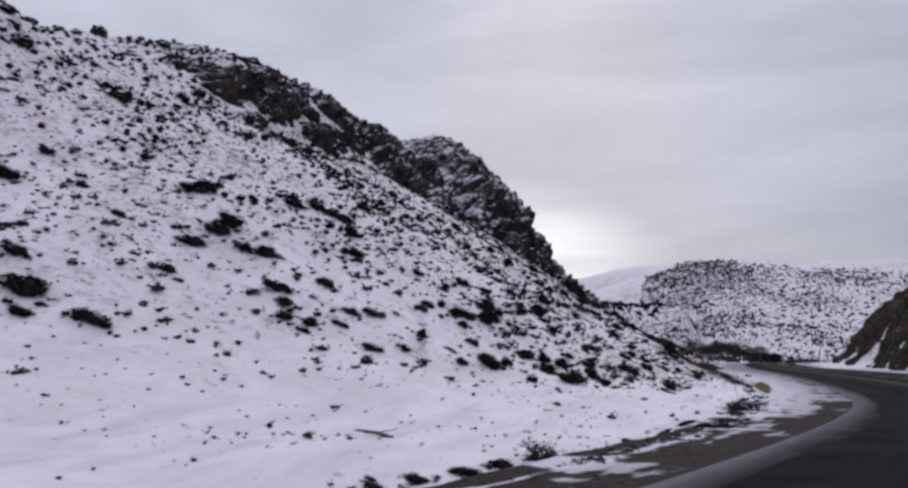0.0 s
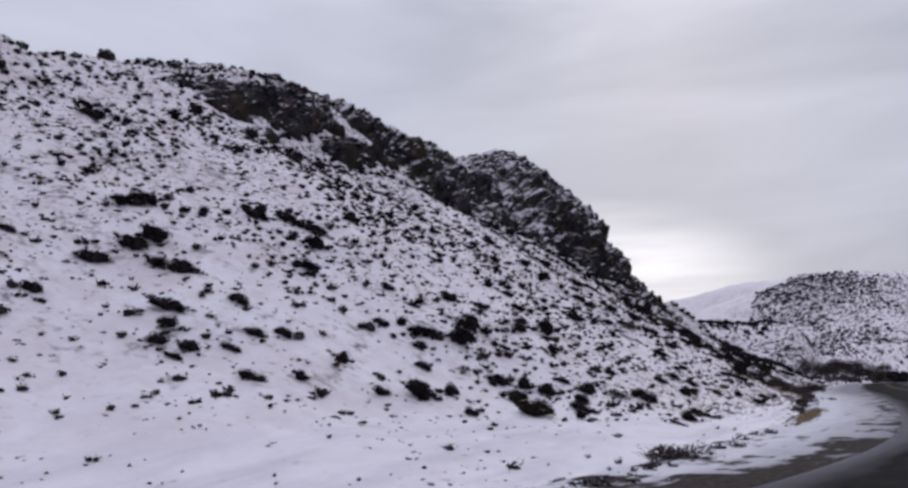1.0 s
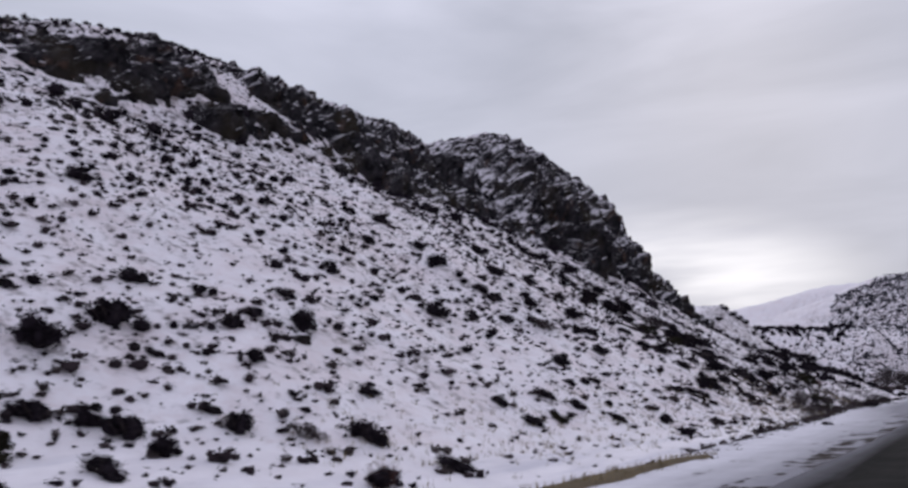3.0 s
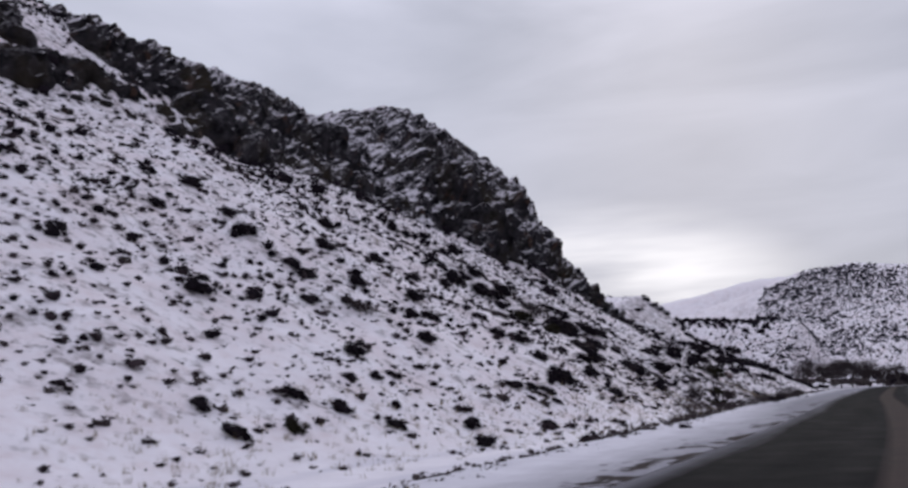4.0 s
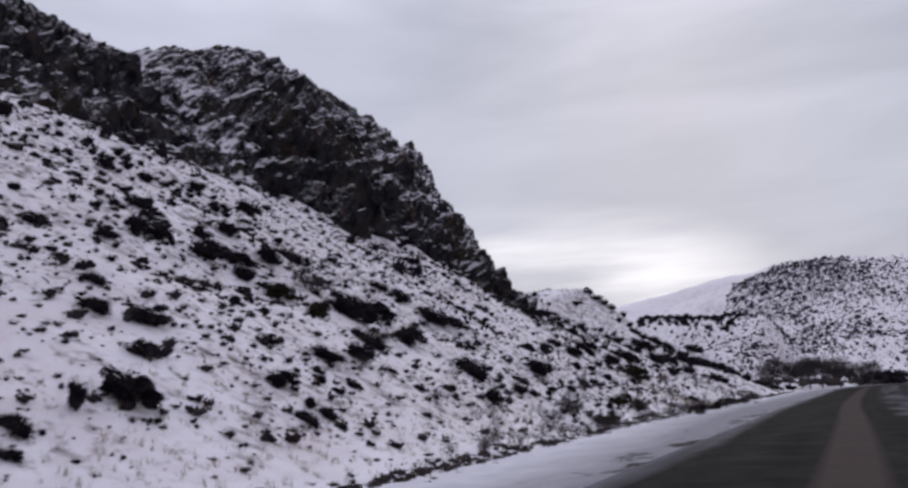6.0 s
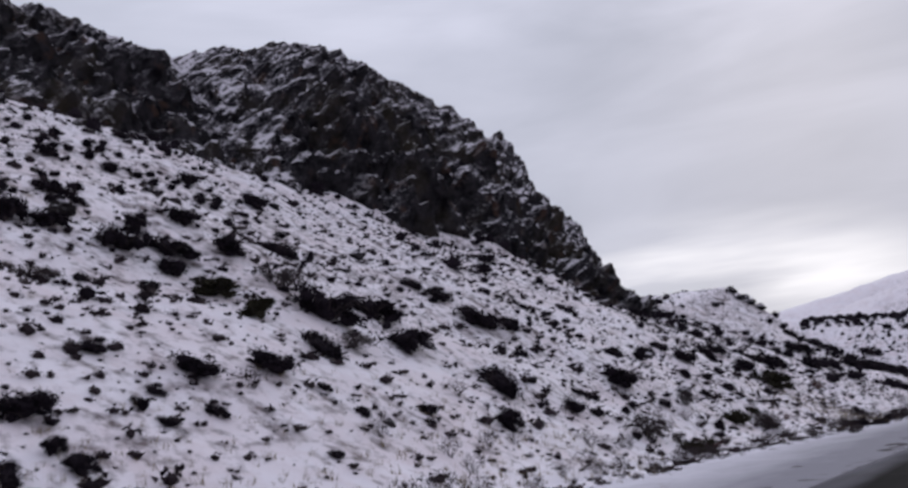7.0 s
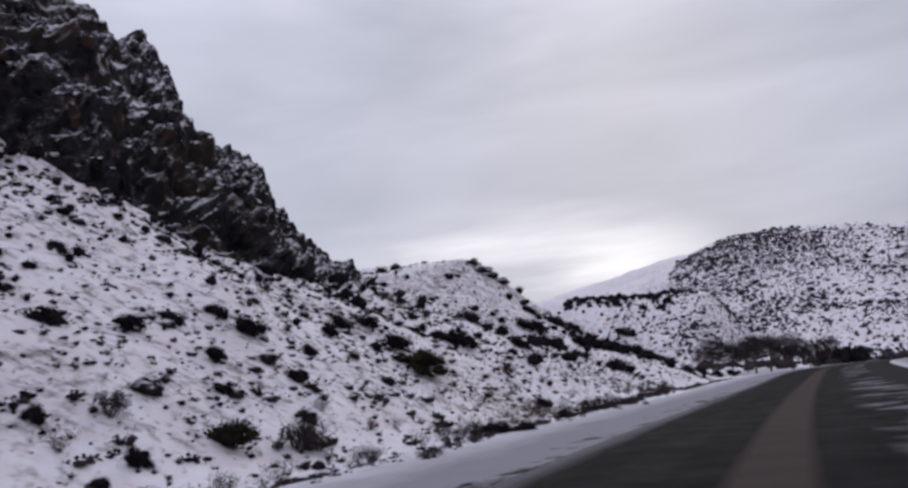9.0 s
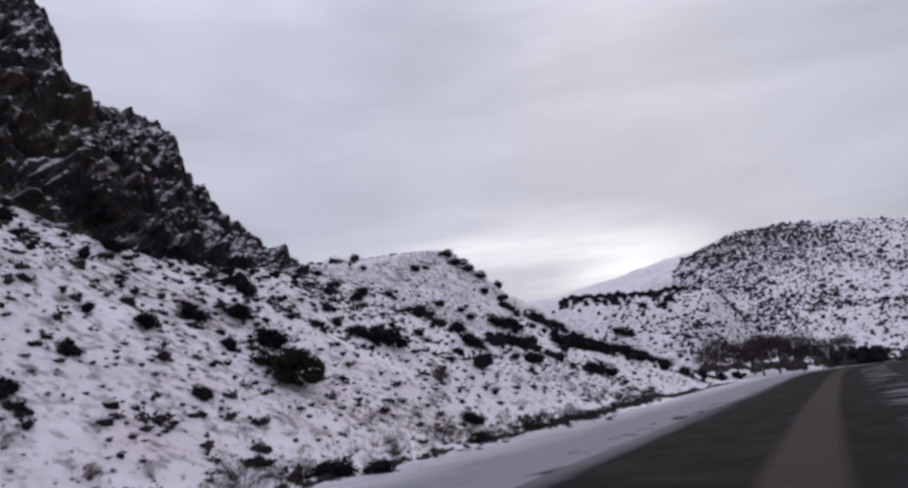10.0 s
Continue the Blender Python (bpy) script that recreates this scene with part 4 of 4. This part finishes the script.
rng = random.Random(11)
stuff("low_sagebrush", [tuft(rng, at(s, q), min(0.045 + rng.expovariate(1 / 0.065), 0.36)) for s, q in scatter(rng, 18000, (-82, 100), (-2, 42), slope_cover)],
      M_LOW, "low dark sagebrush dotted over the snowy slope", "scrub")
pieces = []
for s, q, width in SPOTS:
    for _ in range(rng.randint(2, 6)):
        pieces.append(tuft(rng, at(s + rng.gauss(0, 0.5) * width, q + rng.gauss(0, 0.8) * width), rng.uniform(0.08, 0.22) * width, 8))
stuff("sagebrush_seedlings", pieces, M_SAGE, "small dark sprigs round the bigger sagebrush", "scrub")
stuff("grey_scrub", [tuft(rng, at(s, q), min(0.05 + rng.expovariate(1 / 0.06), 0.32), 6) for s, q in scatter(rng, 6500, (-82, 100), (-2, 42), slope_cover)],
      M_TWIG, "sparse grey-brown twigs poking through the snow", "scrub")


def field_cover(s, q):
    return clump_map(s, q, 0.2, -0.2, 0.4) if bank(s) + 1 < q < float(knots(s, FOOT)) + 1 else 0


stuff("field_sprigs", [tuft(rng, at(s, q), rng.uniform(0.02, 0.075), 5) for s, q in scatter(rng, 650, (-84, -46), (-2, 24), field_cover)],
      M_TWIG, "tiny dead sprigs poking out of the level snow", "scrub")


def half_bush(rng, s, q, width):
    lobes = [(Vector((0, 0, 0.3)), (0.42, 0.40, 0.36)), (Vector((rng.uniform(-0.25, 0.25), rng.uniform(-0.25, 0.25), 0.3)), (0.3, 0.28, 0.3))]
    vs, fs = join([lump(rng, 1, [c * 0.8 for c in r], p, 0.55, 3.0) for p, r in lobes] + [sprays(rng, 70, lobes, 0.085)])
    x, y, z = at(s, q)
    return [Vector((x + v.x * width, y + v.y * width, z + v.z * width - 0.05)) for v in vs], fs


def upper_cover(s, q):
    foot, rock = float(knots(s, FOOT)), float(knots(s, ROCK_Q))
    return clump_map(s, q, 0.1, -0.2, 0.4) if foot + 6 < q < rock + 1 else 0


stuff("sagebrush_thicket", [half_bush(rng, s, q, rng.triangular(0.2, 0.7, 0.28)) for s, q in scatter(rng, 780, (-52, 62), (8, 32), upper_cover)],
      M_SAGE, "dark sagebrush spread over the upper slope below the crag", "scrub")
stuff("sagebrush_clumps", [half_bush(rng, s, q, rng.triangular(0.16, 0.5, 0.2)) for s, q in scatter(rng, 700, (-52, -8), (5, 30), lambda s, q: upper_cover(s, q + 2.5))],
      M_LOW, "small grey-brown sagebrush clumps on the middle slope", "scrub")
def brow_cover(s, q):
    d = q - float(knots(s, ROCK_Q)) - 1
    if s < -46:
        return 0.28 * clump_map(s, q, 0.12, -0.25, 0.3)
    return clump_map(s, q, 0.14, -0.3, 0.3) * min(max(d / 6, 0), 1) if q < float(knots(s, CREST_Q)) + 2 else 0


# the brow left of the crag, and the nose and second knoll beyond it
stuff("ridge_scrub", [half_bush(rng, s, q, rng.triangular(0.18, 0.62, 0.25)) for s, q in scatter(rng, 1900, (-75, -4), (25, 43), brow_cover)],
      M_SAGE, "dark scrub along the brow of the hill", "scrub")


def knoll_cover(s, q):
    return clump_map(s, q, 0.07, -0.15, 0.3) * (0.25 if q > 26 and s > 62 else 1) * (1 if s > 58 + 0.3 * (30 - q) else 0.35)


stuff("knoll_scrub", [half_bush(rng, s, q, rng.uniform(0.4, 1.5)) for s, q in scatter(rng, 210, (44, 125), (5, 34), knoll_cover)],
      M_SAGE, "dark scrub on the knoll beyond the crag", "scrub")
pieces = [half_bush(rng, rng.gauss(s, spread), rng.gauss(q, spread), rng.uniform(0.6, 1.5)) for s, q, spread, n in ((85.2, 22.4, 0.9, 12), (87, 20.5, 0.8, 9), (90, 18, 1.2, 10), (80, 12, 2.0, 16), (66, 12, 2.2, 14), (94, 12, 2.5, 16), (58, 14, 2.0, 12)) for _ in range(n)]
stuff("knoll_thicket", pieces, M_SAGE, "dense dark thickets in the folds of the knoll", "thicket")


# stones under the crag and on the slope
def stone(rng, s, q, size):
    vs, fs = BALLS[1]
    x, y, z = at(s, q)
    k = (size * rng.uniform(0.7, 1.3), size * rng.uniform(0.7, 1.3), size * rng.uniform(0.5, 0.9))
    return [Vector((x + v.x * k[0] * g, y + v.y * k[1] * g, z + v.z * k[2] * g)) for v, g in ((v, rng.uniform(0.75, 1.15)) for v in vs)], fs


def scree_cover(s, q):
    rock = float(knots(s, ROCK_Q))
    d = rock - q
    return (1 if d < 1.5 else math.exp(-(d - 1.5) / 5)) if -2 < d else 0


stuff("scree", [stone(rng, s, q, min(0.06 + rng.expovariate(1 / 0.09), 0.4)) for s, q in scatter(rng, 1500, (-46, 64), (4, 34), scree_cover)],
      M_ROCK, "dark broken stones fallen from the crag", "stones")

# loose bushes and blocks that thin out below the crag
def under_crag(s, q):
    d = float(knots(s, ROCK_Q)) + 1.5 - q
    return math.exp(-d / 3.2) * clump_map(s, q, 0.2, -0.3, 0.3) if 0 < d < 14 else 0


stuff("crag_foot_scrub", [half_bush(rng, s, q, min(0.25 + rng.expovariate(1 / 0.28), 1.2)) for s, q in scatter(rng, 300, (-45, 54), (8, 36), under_crag)],
      M_SAGE, "dark scrub thinning out below the foot of the crag", "scrub")

# dry grass: along the road's bank in the bend, and on the lower slope
def grass(rng, s, q, size):
    x, y, z = at(s, q)
    vs, fs = [], []
    for _ in range(7):
        t = rng.uniform(0, 6.28)
        d = Vector((math.cos(t) * rng.uniform(0.1, 0.7), math.sin(t) * rng.uniform(0.1, 0.7), 1)) * size * rng.uniform(0.6, 1.2)
        b = Vector((x + rng.uniform(-0.5, 0.5) * size, y + rng.uniform(-0.5, 0.5) * size, z - 0.02))
        w = Vector((-math.sin(t), math.cos(t), 0)) * size * 0.045
        n = len(vs)
        vs += [b - w, b + w, b + d]
        fs.append((n, n + 1, n + 2))
    return vs, fs


pieces = []
for _ in range(1000):
    s = rng.uniform(-48, -33)
    pieces.append(grass(rng, s, bank(s) + rng.gauss(0.1, 0.16), rng.uniform(0.05, 0.11)))
for _ in range(1500):
    s = rng.uniform(-46, 2)
    pieces.append(grass(rng, s, float(knots(s, FOOT)) + rng.gauss(1.2, 1.4), rng.uniform(0.08, 0.2)))
for _ in range(900):
    s = rng.gauss(33, 5)
    pieces.append(grass(rng, s, rng.gauss(4.5, 1.6), rng.uniform(0.08, 0.22)))
for _ in range(900):
    s = rng.uniform(-30, 30)
    pieces.append(grass(rng, s, bank(s) + rng.uniform(0.5, 6), rng.uniform(0.06, 0.18)))
stuff("dry_grass", pieces, M_STRAW, "straw-coloured dead grass along the road bank", "grass")
# a low earth bank overgrown with straw inside the bend
mound_rng = random.Random(21)
mound = tagged(new("grass_mound"), "low earth mound overgrown with straw-coloured dead grass beside the shoulder", "mound")
mound.matrix_basis = pose(*plan(-44.5, bank(-44.5) - 0.05), -0.10, 0, 0, 70.6)
body_v, body_f = lump(mound_rng, 3, (5.6, 0.30, 0.24), (0, 0, 0), 0.35, 3.0)
part("earth", body_v, body_f, M_EARTH, mound, "bare brown earth", True)
blades = []
for v in (body_v[mound_rng.randrange(len(body_v))] for _ in range(2400)):
    if v.z > 0.05:
        p = v + Vector((mound_rng.uniform(-0.3, 0.3), mound_rng.uniform(-0.12, 0.12), -0.04))
        t, h = mound_rng.uniform(0, 6.28), mound_rng.uniform(0.06, 0.17)
        w = Vector((-math.sin(t), math.cos(t), 0)) * h * 0.09
        blades.append(([p - w, p + w, p + Vector((math.cos(t) * 0.5, math.sin(t) * 0.5, 1)) * h], [(0, 1, 2)]))
part("dead_grass", *join(blades), M_STRAW, mound)
# a line of dark weeds where the plough's snow ends
pieces = []
for _ in range(2600):
    s = rng.uniform(-74, 75)
    if s < -41 and rng.random() < (0.8 if s > -52 else 0.35):
        continue
    if rng.random() < 0.25 + clump_map(s, 0, 0.25, -0.2, 0.3):
        pieces.append(tuft(rng, at(s, bank(s) + rng.gauss(0.2, 0.3)), rng.uniform(0.05, 0.19), 8))
for _ in range(800):
    s = rng.uniform(34, 92)
    pieces.append(tuft(rng, at(s, bank(s) + rng.gauss(0.4, 0.22)), rng.uniform(0.06, 0.22), 8))
stuff("roadside_weeds", pieces, M_TWIG, "dark dead weeds along the edge of the ploughed snow", "weeds")
pieces = []
for _ in range(150):
    s = rng.uniform(-12, 62)
    width = rng.uniform(0.35, 0.85)
    lobes = [(Vector((rng.uniform(-0.2, 0.2), rng.uniform(-0.2, 0.2), 0.3)), (0.35, 0.35, 0.3)) for _ in range(2)]
    vs, fs = join([twigs(rng, 26, 0.6, 0.006, 0.7), sprays(rng, 220, lobes, 0.034)])
    x, y, z = at(s, bank(s) + 0.3 + rng.expovariate(1 / 1.6))
    pieces.append(([Vector((x + v.x * width, y + v.y * width, z + v.z * width)) for v in vs], fs))
stuff("roadside_brush", pieces, M_TWIG, "grey-brown leafless brush at the foot of the slope", "brush")
# dirt and weeds on the bank inside the bend
stuff("bank_weeds", [tuft(rng, at(s, bank(s) + rng.gauss(0.1, 0.28)), rng.uniform(0.04, 0.15), 9) for s in (rng.triangular(-82, -55, -70) for _ in range(800))],
      M_SAGE, "dark weeds and clods on the gravel bank", "weeds")


# ---- across the valley ----
def far_bush(rng, s, q, width):
    x, y, z = at(s, q)
    vs, fs = ICO if width < 1.2 else BALLS[1]
    body = [Vector((x + v.x * width * g, y + v.y * width * g, z + (v.z + 0.5) * width * g * 0.75)) for v, g in ((v, rng.uniform(0.3, 0.62)) for v in vs)]
    return body, fs


def far_cover(s, q):
    if q > 31 or q > 20 and s > 245:
        return 0.0
    dense = math.exp(-((s - 238) / 28) ** 2 - ((q - 14) / 20) ** 2)
    return min(1, 0.16 + 0.5 * clump_map(s, q, 0.045, -0.12, 0.3) + 0.9 * dense) * min(1, max(0.02, (258 - s) / 12))


# scrub on the far hill; its haze is in the colour, not in the air
pieces = [far_bush(rng, s, q, min(0.3 + rng.expovariate(1 / 0.25), 1.5)) for s, q in scatter(rng, 23000, (140, 275), (-125, 38), far_cover)]
stuff("hillside_scrub", pieces, M_FAR, "juniper and sage scattered on the far snowy hill, tinted with distance haze", "scrub")
pieces = [far_bush(rng, rng.gauss(167, 3.5), rng.uniform(19, 43), min(0.6 + rng.expovariate(1 / 0.5), 2.2)) for _ in range(230)]
pieces += [far_bush(rng, rng.gauss(152, 5), rng.uniform(10, 34), rng.uniform(0.4, 1.2)) for _ in range(110)]
stuff("terrace_scrub", pieces, M_SAGE, "dense dark scrub along the valley terrace", "scrub")


def bare_tree(s, q, height, seed):
    rng = random.Random(seed)
    thing = tagged(new("bare_tree"), "leafless grey-brown tree on the snowy valley floor", "tree", "trees on the valley floor")
    thing.matrix_basis = pose(*at(s, q), 0, 0, rng.uniform(0, 360))

    def grow(a, d, length, r, depth, wood, fine):
        (wood if depth < 3 else fine).append(rod(a, a + d * length, r, r * 0.62, 5 if depth < 2 else 3))
        if depth == 4:
            return
        for _ in range(3):
            nd = (d + Vector((rng.uniform(-0.9, 0.9), rng.uniform(-0.9, 0.9), rng.uniform(-0.1, 0.5)))).normalized()
            grow(a + d * length * rng.uniform(0.6, 1), nd, length * rng.uniform(0.5, 0.8), r * 0.55, depth + 1, wood, fine)

    foot, up, length = Vector((0, 0, -0.2)), Vector((rng.uniform(-0.1, 0.1), rng.uniform(-0.1, 0.1), 1)).normalized(), height * 0.36
    part("trunk", *rod(foot, foot + up * length, height * 0.028, height * 0.017, 6), M_BARK, thing)
    for _ in range(5):
        wood, fine = [], []
        nd = (up + Vector((rng.uniform(-0.9, 0.9), rng.uniform(-0.9, 0.9), rng.uniform(-0.1, 0.5)))).normalized()
        grow(foot + up * length * rng.uniform(0.6, 1), nd, length * rng.uniform(0.5, 0.8), height * 0.0154, 1, wood, fine)
        limb = part("limb", *join(wood), M_BARK, thing)
        part("twigs", *join(fine), M_TWIG, limb)
    crown = [(Vector((rng.uniform(-0.16, 0.16), rng.uniform(-0.16, 0.16), rng.uniform(0.28, 0.72))) * height, (height * 0.25, height * 0.25, height * 0.22)) for _ in range(10)]
    part("crown", *sprays(rng, 2600, crown, height * 0.024), M_TWIG, thing)


for i, (s, q, height) in enumerate(((122, 8.6, 6.5), (124, 6.0, 5.2), (121, 2.6, 5.8), (123, 0.8, 6.4), (126, 4.2, 5.5), (122, -2.2, 5.6), (125, -4.4, 4.6), (124, -7, 4.4), (128, -1, 5.2))):
    bare_tree(s, q, height, 300 + i)
stuff("dark_thicket", [half_bush(rng, rng.gauss(134, 1.2), rng.uniform(-11.5, -6), rng.uniform(1.6, 3.8)) for _ in range(60)],
      M_SAGE, "dark leafless thicket beside the road's bend", "thicket")
pieces = [far_bush(rng, rng.gauss(134, 3), rng.uniform(-20, 14), rng.uniform(0.8, 2.0)) for _ in range(130)]
stuff("willow_thicket", pieces, M_TWIG, "brown leafless thicket along the valley bottom", "thicket")


# ---- rock cutting beyond the far lane ----
def cutting():
    ss, rows = steps((-8, 0.8), (92, 0)), 36
    verts, faces = [], []
    for s in ss:
        for j in range(rows + 1):
            q = -15.4 - 3 * step(s, 45, 80) - 0.75 * j
            z = float(hillside(s, q))
            p = Vector((*plan(s, q), z))
            ends = min(1, j / 1.5, (rows - j) / 3, (s + 8) / 6, (92 - s) / 6)
            push = (1.2 * noise.fractal(p * 0.15, 0.9, 2.1, 4) + 1.8 * (blocks(p, 3.0) - 0.2) + 0.9 * (blocks(p, 1.4) - 0.2) + 0.8) * ends - 0.8 * (1 - ends)
            verts.append(p + Vector((ACROSS[0] * 0.6, ACROSS[1] * 0.6, 0.6)) * push)
    w = rows + 1
    for i in range(len(ss) - 1):
        for j in range(rows):
            faces.append((i * w + j, i * w + j + 1, (i + 1) * w + j + 1, (i + 1) * w + j))
    tagged(part("rock_cutting", verts, faces, M_CUT), "dark rocky road cutting with snow patches", "rock cutting", kind="structure")


cutting()

# ---- a fallen branch on the snow field ----
branch = tagged(new("fallen_branch"), "dark fallen branch lying on the snow field", "branch")
branch.matrix_basis = pose(*at(-67.4, 5.6), 0, 4, -50)
part("limb", *join([rod(Vector((-0.65, 0, 0.05)), Vector((0.1, 0.05, 0.08)), 0.022, 0.04, 6), rod(Vector((0.1, 0.05, 0.08)), Vector((0.62, 0.0, 0.05)), 0.04, 0.06, 6)]), M_BARK, branch)
part("side_twig", *rod(Vector((0.1, 0.08, 0.1)), Vector((0.35, 0.3, 0.18)), 0.016, 0.006, 4), M_BARK, branch)
